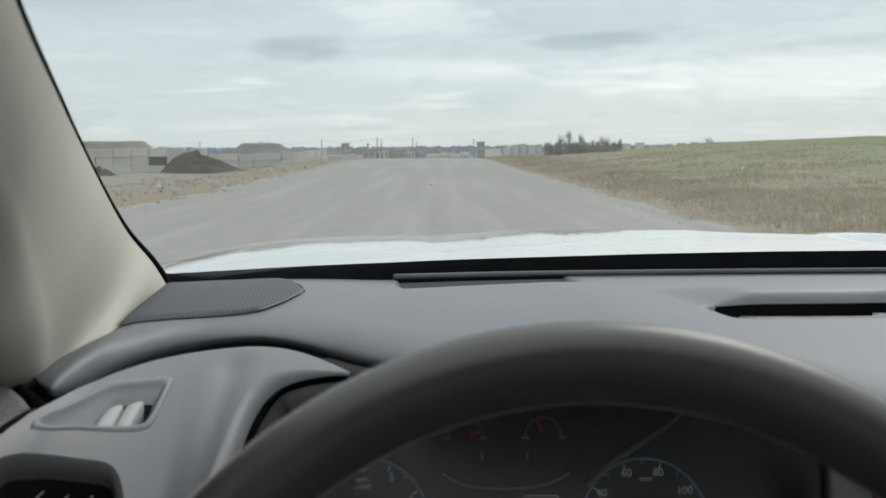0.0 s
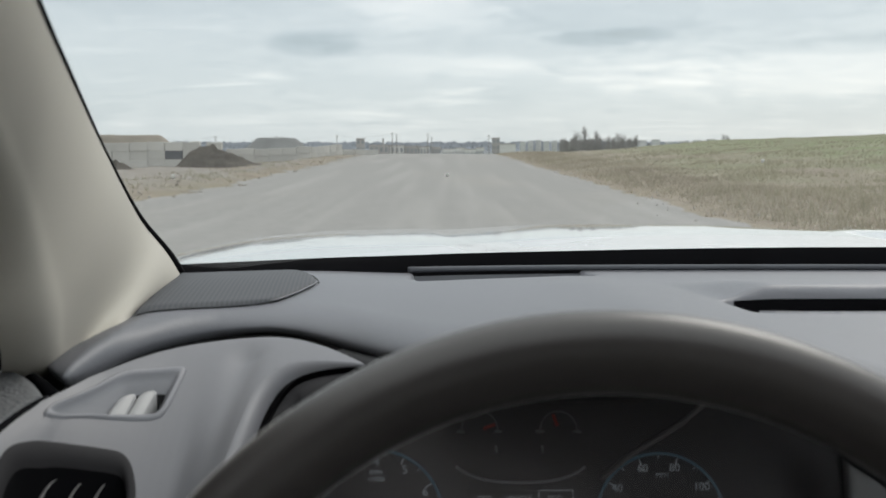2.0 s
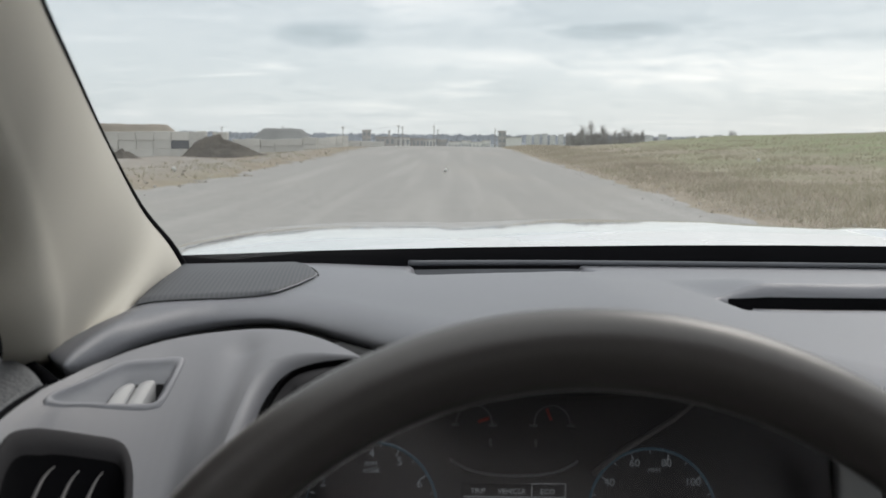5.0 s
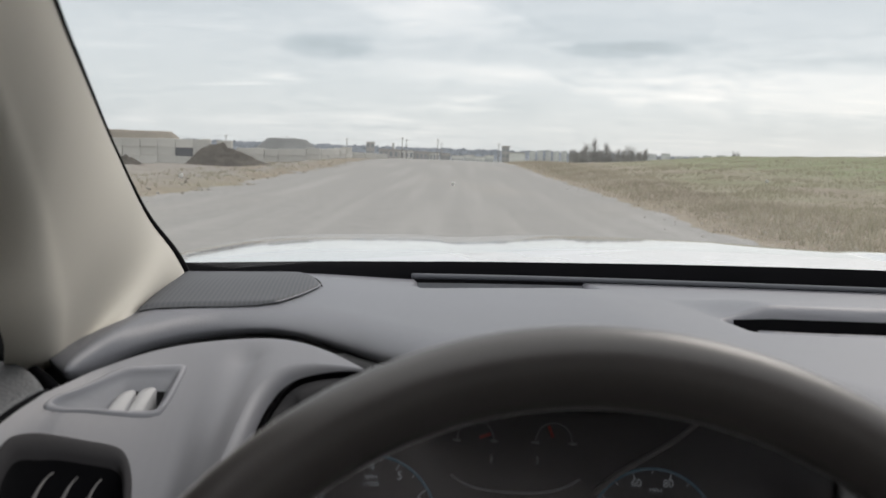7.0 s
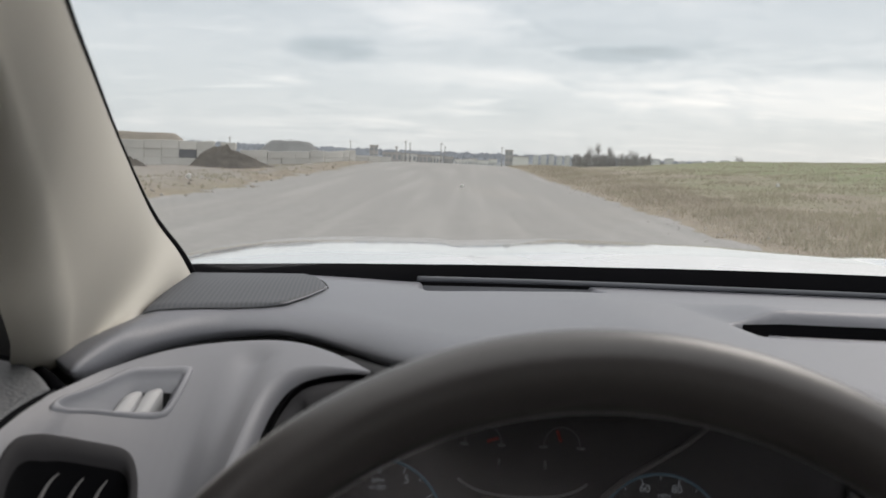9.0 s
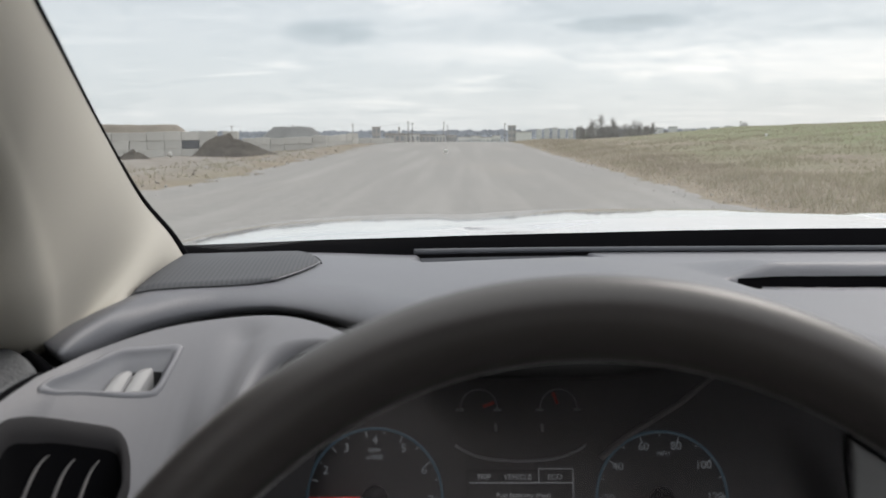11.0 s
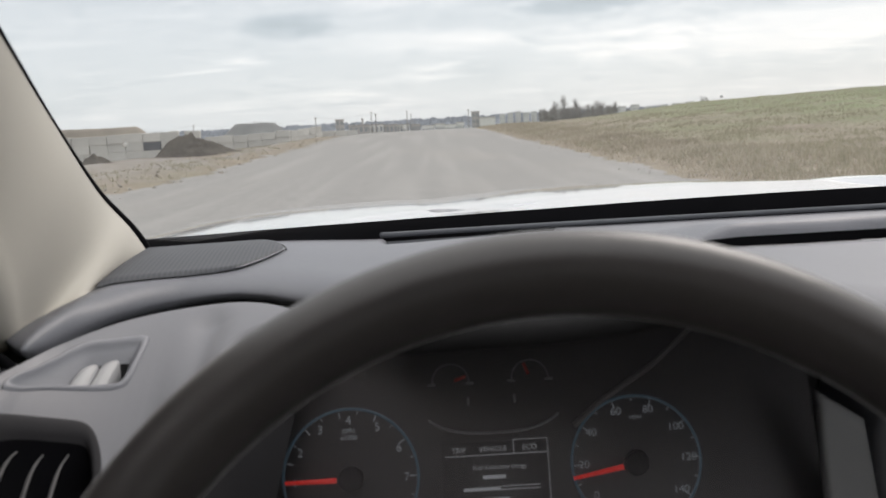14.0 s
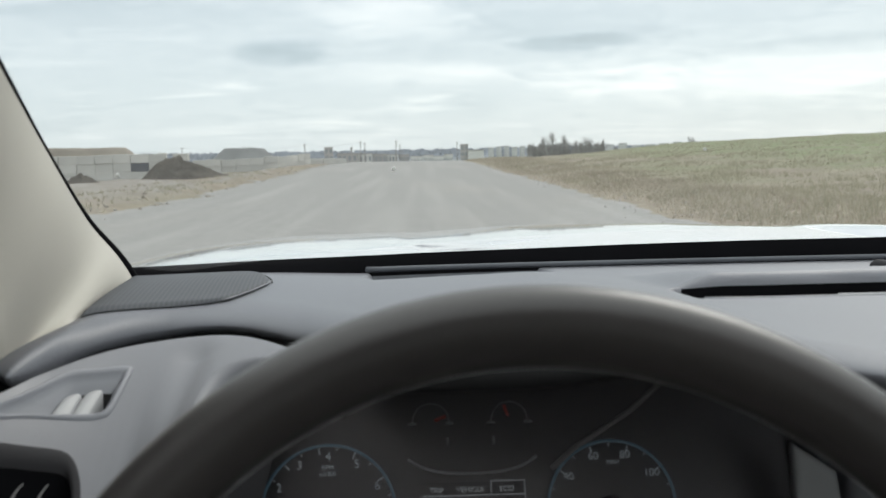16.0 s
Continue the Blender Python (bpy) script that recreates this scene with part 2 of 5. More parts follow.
def zoned(name, build, rough=0.93, bump=0.7, dist=0.05, bscale=9.0):
    """A ground surface whose colour comes from build(nodes, links, place)."""
    mt = bpy.data.materials.new(name)
    mt.use_nodes = True
    n, l = mt.node_tree.nodes, mt.node_tree.links
    bs = n["Principled BSDF"]
    co = n.new("ShaderNodeTexCoord").outputs["Object"]

    def tex(scale, stretch=(1, 1, 1), detail=5):
        mp = n.new("ShaderNodeMapping")
        mp.inputs["Scale"].default_value = stretch
        l.new(co, mp.inputs[0])
        t = n.new("ShaderNodeTexNoise")
        t.inputs["Scale"].default_value, t.inputs["Detail"].default_value = scale, detail
        l.new(mp.outputs[0], t.inputs[0])
        return t.outputs[0]

    def ramp(v, a, b):
        r = n.new("ShaderNodeMapRange")
        r.interpolation_type = "SMOOTHSTEP"
        l.new(v, r.inputs[0])
        r.inputs[1].default_value, r.inputs[2].default_value = a, b
        return r.outputs[0]

    def mixc(f, a, b):
        x = n.new("ShaderNodeMix")
        x.data_type = "RGBA"
        l.new(f, x.inputs[0])
        for k, c in ((6, a), (7, b)):
            if isinstance(c, tuple):
                x.inputs[k].default_value = (*c, 1)
            else:
                l.new(c, x.inputs[k])
        return x.outputs[2]

    def calc(op, a, b):
        x = n.new("ShaderNodeMath")
        x.operation = op
        for k, v in enumerate((a, b)):
            if isinstance(v, (int, float)):
                x.inputs[k].default_value = v
            else:
                l.new(v, x.inputs[k])
        return x.outputs[0]

    sep = n.new("ShaderNodeSeparateXYZ")
    l.new(co, sep.inputs[0])
    l.new(build(tex, ramp, mixc, calc, sep.outputs), bs.inputs["Base Color"])
    bs.inputs["Roughness"].default_value = rough
    bs.inputs["Specular IOR Level"].default_value = 0.15
    b = n.new("ShaderNodeBump")
    b.inputs["Strength"].default_value, b.inputs["Distance"].default_value = bump, dist
    l.new(tex(bscale, detail=6), b.inputs["Height"])
    l.new(b.outputs[0], bs.inputs["Normal"])
    return mt


def field_colour(tex, ramp, mixc, calc, xyz):
    straw = mixc(ramp(tex(1.4), 0.35, 0.65), (0.225, 0.196, 0.150), (0.285, 0.250, 0.195))
    straw = mixc(calc("MULTIPLY", ramp(tex(0.22), 0.45, 0.62), 0.8), straw, (0.225, 0.185, 0.150))
    straw = mixc(calc("MULTIPLY", ramp(tex(0.13, (1.0, 0.6, 1.0)), 0.50, 0.64), 0.7), straw, (0.185, 0.195, 0.110))
    place = calc("ADD", xyz[0], calc("MULTIPLY", calc("SUBTRACT", tex(0.07), 0.5), 22.0))
    sown = calc("MULTIPLY", ramp(place, 12.0, 22.0), ramp(tex(0.9), 0.25, 0.60))
    out = mixc(calc("MULTIPLY", sown, 0.75), straw, (0.150, 0.205, 0.080))
    edge = ramp(calc("ADD", xyz[0], calc("MULTIPLY", calc("SUBTRACT", tex(0.25), 0.5), 5.0)), 9.5, 6.0)
    out = mixc(calc("MULTIPLY", edge, 0.7), out, mixc(ramp(tex(2.2), 0.4, 0.6), (0.185, 0.152, 0.112), (0.245, 0.208, 0.158)))
    yard = ramp(calc("SUBTRACT", calc("MULTIPLY", calc("SUBTRACT", tex(0.3), 0.5), 6.0), xyz[0]), 8.0, 10.5)
    bare = mixc(ramp(tex(0.6), 0.4, 0.62), (0.255, 0.238, 0.215), (0.220, 0.196, 0.168))
    bare = mixc(calc("MULTIPLY", ramp(tex(0.09), 0.52, 0.66), 0.55), bare, (0.31, 0.232, 0.166))
    near = ramp(calc("MULTIPLY", xyz[1], -1.0), -260.0, -120.0)
    out = mixc(calc("MULTIPLY", yard, near), out, bare)
    # distance haze is painted in: far ground fades to blue-grey
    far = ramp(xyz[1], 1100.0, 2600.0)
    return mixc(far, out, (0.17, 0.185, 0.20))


def gravel_colour(tex, ramp, mixc, calc, xyz):
    base = mixc(ramp(tex(7.0, detail=7), 0.30, 0.70), (0.222, 0.216, 0.206), (0.272, 0.265, 0.252))
    track = ramp(tex(1.3, (1.0, 0.03, 1.0)), 0.45, 0.68)
    base = mixc(calc("MULTIPLY", track, 0.6), base, (0.305, 0.297, 0.281))
    base = mixc(calc("MULTIPLY", ramp(tex(38.0, detail=3), 0.60, 0.70), 0.5), base, (0.16, 0.155, 0.148))
    return mixc(calc("MULTIPLY", ramp(tex(0.12, (1.0, 0.35, 1.0)), 0.5, 0.68), 0.35), base, (0.315, 0.295, 0.262))


def mesh_colour(tex, ramp, mixc, calc, xyz):
    dots = calc("SINE", calc("ADD", calc("MULTIPLY", xyz[0], 1700.0), calc("MULTIPLY", xyz[1], 190.0)), 0.0)
    return mixc(ramp(dots, -0.35, 0.35), (0.093, 0.097, 0.106), (0.074, 0.077, 0.084))


GRILLE = zoned("speaker_mesh_plastic", mesh_colour, 0.6, 0.05, 0.0003, 900.0)
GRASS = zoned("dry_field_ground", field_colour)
GRAVEL = zoned("gravel_road", gravel_colour, 0.9, 0.05, 0.010, 14.0)

# ---- mesh helpers ----
def part(name, bm, material, parent=None, label="", smooth=True):
    """Links a bmesh (or a mesh) as one object, as a part of parent if there is one."""
    if isinstance(bm, bmesh.types.BMesh):
        me = bpy.data.meshes.new(name)
        bmesh.ops.recalc_face_normals(bm, faces=bm.faces)
        bm.to_mesh(me)
        bm.free()
    else:
        me = bm
    if not me.materials:
        me.materials.append(material)
    if smooth:
        me.shade_smooth()
    ob = new(name, me)
    if parent:
        ob.parent = parent
    if label:
        ob["label"] = label
    return ob


def sheet(fn, us, vs, thick=0.0):
    """A grid of fn(u, v) over two lists; thick drops a second skin below and closes the rim."""
    bm = bmesh.new()
    nu, nv = len(us), len(vs)
    top = [[bm.verts.new(fn(u, v)) for v in vs] for u in us]
    for i in range(nu - 1):
        for j in range(nv - 1):
            bm.faces.new((top[i][j], top[i + 1][j], top[i + 1][j + 1], top[i][j + 1]))
    if thick:
        low = [[bm.verts.new(v.co - Vector((0, 0, thick))) for v in row] for row in top]
        for i in range(nu - 1):
            for j in range(nv - 1):
                bm.faces.new((low[i][j], low[i][j + 1], low[i + 1][j + 1], low[i + 1][j]))
        for i in range(nu - 1):
            for j in (0, nv - 1):
                bm.faces.new((top[i][j], top[i + 1][j], low[i + 1][j], low[i][j]))
        for j in range(nv - 1):
            for i in (0, nu - 1):
                bm.faces.new((top[i][j], top[i][j + 1], low[i][j + 1], low[i][j]))
    return bm


def tube(points, r, sides=10, closed=False, r2=None, up=(0, 0, 1)):
    """A tube along points; r may be a list."""
    bm = bmesh.new()
    pts = [Vector(p) for p in points]
    n = len(pts)
    rings = []
    for i, p in enumerate(pts):
        a = pts[(i - 1) % n] if closed or i else p
        b = pts[(i + 1) % n] if closed or i < n - 1 else p
        t = (b - a).normalized()
        s = t.cross(Vector(up))
        s = s.normalized() if s.length > 1e-6 else Vector((1, 0, 0))
        w = s.cross(t)
        ra = r[i] if isinstance(r, (list, tuple)) else r
        rb = r2 if r2 is not None else ra
        rings.append([bm.verts.new(p + s * (ra * math.cos(k * 2 * math.pi / sides)) + w * (rb * math.sin(k * 2 * math.pi / sides))) for k in range(sides)])
    for i in range(n if closed else n - 1):
        A, B = rings[i], rings[(i + 1) % n]
        for k in range(sides):
            bm.faces.new((A[k], A[(k + 1) % sides], B[(k + 1) % sides], B[k]))
    if not closed:
        bm.faces.new(rings[0][::-1])
        bm.faces.new(rings[-1])
    return bm


def box(sx, sy, sz, c=(0, 0, 0), bevel=0.0):
    bm = bmesh.new()
    bmesh.ops.create_cube(bm, size=1, matrix=Matrix.Translation(c) @ Matrix.Diagonal((sx, sy, sz, 1)))
    if bevel:
        bmesh.ops.bevel(bm, geom=bm.edges[:], offset=bevel, segments=2, affect="EDGES", profile=0.5)
    return bm


def slab(outline, thick, m=Matrix(), bevel=0.0):
    """A plate: outline (x, y) extruded up by thick, laid by m."""
    bm = bmesh.new()
    low = [bm.verts.new((x, y, 0)) for x, y in outline]
    f = bm.faces.new(low)
    r = bmesh.ops.extrude_face_region(bm, geom=[f])
    top = [v for v in r["geom"] if isinstance(v, bmesh.types.BMVert)]
    for v in top:
        v.co.z += thick
    if bevel:
        bmesh.ops.bevel(bm, geom=[e for e in bm.edges if all(v in top for v in e.verts)], offset=bevel, segments=2, affect="EDGES", profile=0.5)
    bmesh.ops.transform(bm, matrix=m, verts=bm.verts)
    return bm


def smooth(a, b, x):
    t = np.clip((np.asarray(x, float) - a) / (b - a), 0, 1)
    return t * t * (3 - 2 * t)


def soft(x, xs, ys):
    """Smoothed interpolation through a few knots."""
    return float(sum(w * np.interp(x + o, xs, ys) for o, w in ((-0.012, 0.2), (-0.006, 0.2), (0, 0.2), (0.006, 0.2), (0.012, 0.2))))


def words(text, size, material, m, parent, name="lettering", align="CENTER"):
    cu = bpy.data.curves.new(name, "FONT")
    cu.body, cu.size, cu.align_x, cu.align_y, cu.extrude = text, size, align, "CENTER", size * 0.02
    tmp = bpy.data.objects.new(name, cu)
    me = bpy.data.meshes.new_from_object(tmp)
    bpy.data.objects.remove(tmp)
    me.transform(m)
    me.materials.clear()
    return part(name, me, material, parent, smooth=False)


# ---- ground ----
def noise2(x, y, s):
    return noise.noise(Vector((x * s, y * s, 3.7)))


def road_edges(y):
    l = -8.2 - 5.0 * float(smooth(10, 0, y)) + 1.2 * noise2(1, y, 0.06) + 0.5 * noise2(5, y, 0.4) + 0.6 * noise2(7, y, 1.1) + 0.3 * noise2(8, y, 2.7)
    r = 5.0 + 0.4 * noise2(9, y, 0.1) + 0.3 * noise2(2, y, 0.6) + 0.3 * noise2(4, y, 1.7)
    return l, r


def gz(x, y):
    z = 0.55 * float(smooth(15, 95, y)) - 4.2 * float(smooth(100, 330, y)) - 21 * float(smooth(330, 900, y))
    # right-hand bank and hill
    if x > 4.5:
        z += 0.30 * float(smooth(5.2, 8.0, x)) * float(smooth(140, 90, y))
        z += (1.05 * float(smooth(9, 26, x - 0.06 * (y - 60))) + 0.75 * float(smooth(22, 52, x))) * float(smooth(4, 60, y)) * float(smooth(150, 85, y)) * (1 + 0.15 * noise2(x, y, 0.03))
        z += 0.10 * noise2(x, y, 0.35) * float(smooth(5.4, 8, x)) * float(smooth(200, 100, y))
    if x < -7:
        yard = float(smooth(-8.5, -13, x))
        z -= yard * 0.38 * float(smooth(15, 55, y)) * float(smooth(150, 100, y))
        z += yard * 0.12 * noise2(x, y, 0.5) * float(smooth(140, 90, y))
        z += 0.22 * float(smooth(-8.0, -9.5, x)) * float(smooth(-14.5, -11, x)) * (0.6 + noise2(x, y, 0.5)) * float(smooth(18, 30, y)) * float(smooth(120, 80, y))
    far = math.hypot(x, y)
    z += 0.0018 * max(0.0, y - 18)
    z += 29 * float(smooth(1500, 3600, far)) * (1 + 0.12 * noise2(x, y, 0.0012))
    return z


def spread(lo, near, far, n, m):
    """Even steps near, growing steps out to far."""
    a = np.linspace(lo, near, n)
    return list(a) + list(near * (far / near) ** (np.arange(1, m + 1) / m))


gx = spread(0.0, 45.0, 4600.0, 61, 26)
gxs = [-v for v in gx[:0:-1]] + gx
gys = [-4600, -1500, -500, -150, -60, -25, -10] + list(np.linspace(-5, 130, 136)) + list(130 * (4600 / 130) ** (np.arange(1, 41) / 40))
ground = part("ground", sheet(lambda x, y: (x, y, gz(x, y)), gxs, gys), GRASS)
tagged(ground, "dry winter grassland with patches of fresh green", "ground", kind="structure")


def road_pt(u, y):
    l, r = road_edges(y)
    x = l + (r - l) * u
    crown = 0.05 * (1 - (2 * u - 1) ** 2)
    rut = -0.015 * sum(math.exp(-((x - c) / 0.35) ** 2) for c in (-4.6, -2.9, -0.9, 0.9, 2.6))
    return (x, y, gz(x, y) + 0.015 + crown + rut)


road = part("road", sheet(road_pt, list(np.linspace(0, 1, 41)), list(np.linspace(-40, 0, 20)) + list(np.linspace(0.4, 80, 320)) + list(np.linspace(80.5, 180, 160))), GRAVEL)
tagged(road, "wide pale gravel road with faint wheel tracks", "road", kind="structure")

# ---- pickup truck round the camera ----
truck = tagged(new("pickup_truck"), "white pickup truck cab with a grey plastic dashboard", "pickup truck")


def rear_y(x):
    return 1.30 - 0.37 * (abs(x) / 0.65) ** 3


def rear_z(x):
    return 1.216 + 0.037 * (abs(x) / 0.65) ** 3 - 0.007 * float(smooth(-0.58, -0.42, x))


# front lip of the dashboard top, then the line where the top begins to roll down to it
LIPX = (-0.70, -0.66, -0.641, -0.6265, -0.6227, -0.6154, -0.6045, -0.5925, -0.5749, -0.5548, -0.5328, -0.5091, -0.4844, -0.4648, -0.4409, -0.40, -0.30, -0.25, -0.20, -0.16, -0.12, 0.0, 0.15, 0.30, 0.75)
LIPY = (0.66, 0.61, 0.582, 0.566, 0.61, 0.645, 0.675, 0.702, 0.725, 0.735, 0.738, 0.732, 0.715, 0.695, 0.66, 0.60, 0.555, 0.545, 0.41, 0.34, 0.315, 0.30, 0.30, 0.32, 0.36)
LIPZ = (1.240, 1.240, 1.239, 1.2375, 1.2375, 1.238, 1.2388, 1.2378, 1.2371, 1.2377, 1.2379, 1.2361, 1.234, 1.2331, 1.2354, 1.242, 1.255, 1.263, 1.270, 1.274, 1.276, 1.278, 1.276, 1.262, 1.24)
HOODY = LIPY[:16] + (0.555, 0.548, 0.54, 0.50, 0.44, 0.42, 0.42, 0.50, 0.50)
ROLLX = (-0.70, -0.66, -0.646, -0.632, -0.61, -0.578, -0.546, -0.52, -0.48, -0.44, -0.40, -0.30, -0.25, -0.20, -0.16, -0.12, 0.0, 0.15, 0.30, 0.75)
ROLLY = (0.705, 0.690, 0.692, 0.702, 0.725, 0.765, 0.80, 0.805, 0.785, 0.73, 0.67, 0.62, 0.60, 0.47, 0.39, 0.36, 0.345, 0.345, 0.365, 0.41)
ROLLZ = (1.2405, 1.2415, 1.2445, 1.2545, 1.2540, 1.2525, 1.2510, 1.2500, 1.2485, 1.2490, 1.2530, 1.2620, 1.2685, 1.2745, 1.2775, 1.2790, 1.2805, 1.2785, 1.2645, 1.2425)


def lip(x, ys):
    return sum(float(np.interp(x + o, LIPX, ys)) for o in (-0.004, -0.002, 0.0, 0.002, 0.004)) / 5


def pad_z(x, y):
    yl, zl = lip(x, LIPY), lip(x, LIPZ)
    yg, zg = soft(x, ROLLX, ROLLY), soft(x, ROLLX, ROLLZ)
    if y < yg:
        q = min(1.0, max(0.0, (y - yl) / (yg - yl)))
        z = zl + (zg - zl) * (1 - (1 - q) ** 2.4) ** 0.55
    else:
        s = min(1, (y - yg) / (rear_y(x) - yg))
        z = zg + (rear_z(x) - zg) * s + 0.006 * math.sin(math.pi * s)
    # tray groove on the middle of the dash, with a soft slope behind it
    if 0.741 < y < 1.02:
        z += 0.013 * float(smooth(-0.180, -0.13, x)) * float(smooth(0.741, 0.758, y)) * float(smooth(1.02, 0.78, y))
    if 0.66 < y < 0.80:
        inx = float(smooth(-0.176, -0.166 + 0.3 * max(0.0, y - 0.742), x)) * float(smooth(0.46, 0.40, x))
        z -= inx * (0.030 * float(smooth(0.666, 0.670, y)) * float(smooth(0.746, 0.741, y)))
    # defroster opening at the foot of the glass
    zd = float(smooth(-0.440, -0.415, x)) * float(smooth(-0.205, -0.232, x))
    yb = rear_y(x)
    z -= zd * (0.005 * float(smooth(yb - 0.20, yb - 0.14, y)) + 0.030 * float(smooth(yb - 0.14, yb - 0.132, y)))
    # dish of the light sensor
    z -= 0.007 * math.exp(-((x - 0.066) / 0.035) ** 2 - ((y - 0.885) / 0.03) ** 2)
    return z


xs_pad = list(np.linspace(-0.695, -0.56, 70)) + list(np.linspace(-0.556, -0.16, 110)) + list(np.linspace(-0.155, 0.72, 120))


def pad_pt(x, v):
    yf = lip(x, LIPY)
    if v < 0:
        return (x, yf + 0.010 * min(1, -v), lip(x, LIPZ) - 0.004 - 0.003 * (-v))
    y = yf + (rear_y(x) + 0.02 - yf) * v
    return (x, y, pad_z(x, y))


part("dashboard_pad", sheet(pad_pt, xs_pad, [-1.0, -0.4] + list(0.3 * np.linspace(0, 1, 40) ** 1.6) + list(np.linspace(0.306, 1, 110))), PAD, truck, "soft grey grained dashboard top")

# black ceramic band and seal round the windscreen
BAND_X = (-0.66, -0.62, -0.57, -0.54, -0.50, -0.45, -0.40, -0.30, -0.20, -0.10, 0.0, 0.10, 0.66)
BAND_H = (0.0132, 0.0142, 0.0158, 0.0175, 0.0207, 0.0245, 0.0262, 0.028, 0.0296, 0.0314, 0.0326, 0.0334, 0.034)


def band_pt(x, v):
    return (x, rear_y(x) + 0.010 + 0.012 * v, rear_z(x) - 0.004 + soft(x, BAND_X, BAND_H) * v + 0.003 * math.sin(v * math.pi))


part("windscreen_band", sheet(band_pt, list(np.linspace(-0.665, 0.665, 90)), [-0.6, 0, 0.25, 0.5, 0.75, 1.0, 1.05], 0.006), FRIT_AND_SHADE, truck, "matt black band along the foot of the glass")
strip = [(x, rear_y(x) - 0.006, rear_z(x) + 0.0066) for x in np.linspace(-0.44, 0.60, 80)]
part("cowl_strip", tube(strip, 0.0036, 12), LEDGE, truck, "slim grey ledge behind the glass")

# windscreen pillar
PILLAR = [(-0.652, 0.945, 1.235), (-0.659, 0.90, 1.277), (-0.660, 0.82, 1.319), (-0.638, 0.68, 1.376), (-0.603, 0.53, 1.420), (-0.574, 0.42, 1.446), (-0.52, 0.22, 1.50), (-0.45, -0.02, 1.56)]


def along(knots, t):
    """A point on a smooth line through knots, t from 0 to 1."""
    k = t * (len(knots) - 1)
    i = min(int(k), len(knots) - 2)
    p = [Vector(knots[min(max(j, 0), len(knots) - 1)]) for j in (i - 1, i, i + 1, i + 2)]
    f = k - i
    return 0.5 * ((2 * p[1]) + (p[2] - p[0]) * f + (2 * p[0] - 5 * p[1] + 4 * p[2] - p[3]) * f * f + (3 * p[1] - p[0] - 3 * p[2] + p[3]) * f ** 3)


PILLAR_LOW = [(-0.655, 0.925, 1.248), (-0.634, 0.707, 1.2525), (-0.651, 0.635, 1.241), (-0.629, 0.57, 1.2867), (-0.6188, 0.52, 1.343), (-0.6025, 0.45, 1.389), (-0.555, 0.30, 1.437), (-0.47, 0.05, 1.47)]


def pillar_pt(t, v):
    e, f = along(PILLAR, t), along(PILLAR_LOW, t)
    if v <= 1:
        return e.lerp(f, v) + Vector((0.014, -0.010, 0.004)) * math.sin(math.pi * v ** 0.85) * min(1, t * 5) * (1 - 0.75 * float(smooth(0.30, 0.60, t)))
    w, side = v - 1, Vector((-0.10, -0.012, -0.004))
    flat = (f - e).normalized() * 0.10
    a = min(w, 0.7)
    return f + flat * (a - a * a / 1.4) + side * (a * a / 1.4 + max(0.0, w - 0.7))


part("pillar_trim", sheet(pillar_pt, list(np.linspace(0, 1, 60)), list(np.linspace(0, 1.62, 36))), BEIGE, truck, "beige plastic trim on the windscreen pillar")
part("pillar_seal", tube([along(PILLAR, t) + Vector((-0.0002, 0.0012, 0.0)) for t in np.linspace(0, 1, 60)], [0.0014 + 0.0050 * max(0.0, 1 - t / 0.42) ** 1.2 for t in np.linspace(0, 1, 60)], 8), FRIT_AND_SHADE, truck, "black rubber windscreen seal")

part("pillar_edge", tube([along(PILLAR, t) + Vector((-0.001, -0.004, -0.0015)) for t in np.linspace(0.09, 0.27, 16)], [0.0008 + 0.0016 * math.sin(math.pi * k / 15) for k in range(16)], 8), PALE, truck, "pale edge of the pillar trim")

# speaker grille on the dash corner
def on_pad(x, y, lift=0.0):
    return Vector((x, y, pad_z(x, y) + lift))


GA, GB = (-0.6563, 0.9295), (-0.6316, 0.7042)
GV = (0, 0.12, 0.24, 0.36, 0.47, 0.57, 0.72, 0.83, 0.92, 1)
GX = (-0.556, -0.545, -0.5338, -0.5239, -0.5185, -0.5190, -0.5251, -0.531, -0.5369, -0.5486)
GY = (1.025, 0.9966, 0.9693, 0.9321, 0.9016, 0.8755, 0.8315, 0.8068, 0.7846, 0.7709)


def grille_pt(u, v):
    x0 = GA[0] + (GB[0] - GA[0]) * v
    y0 = GA[1] + (GB[1] - GA[1]) * v
    xr, yr = float(np.interp(v, GV, GX)), float(np.interp(v, GV, GY))
    x, y = x0 + (xr - x0) * u, y0 + (yr - y0) * u
    edge = min(u, 1 - u, v, 1 - v)
    y = min(y, rear_y(x) - 0.004)
    return on_pad(x, y, 0.0012 + 0.0030 * min(1, edge / 0.03))


part("speaker_grille", sheet(grille_pt, list(np.linspace(0, 1, 40)), list(np.linspace(0, 1, 40))), GRILLE, truck, "dark grey perforated speaker grille")

part("grille_trim", tube([Vector(grille_pt(1, v)) + Vector((0.001, 0, 0.0012)) for v in np.linspace(0.47, 0.95, 24)], 0.0006, 6), FASCIA, truck, "thin pale edge of the speaker grille")
part("pad_seam", tube([on_pad(float(np.interp(v, GV, GX)) + 0.002, float(np.interp(v, GV, GY)), 0.0002) for v in np.linspace(0.0, 0.46, 16)], 0.0008, 6), BLACK, truck, "dark seam in the dashboard top")

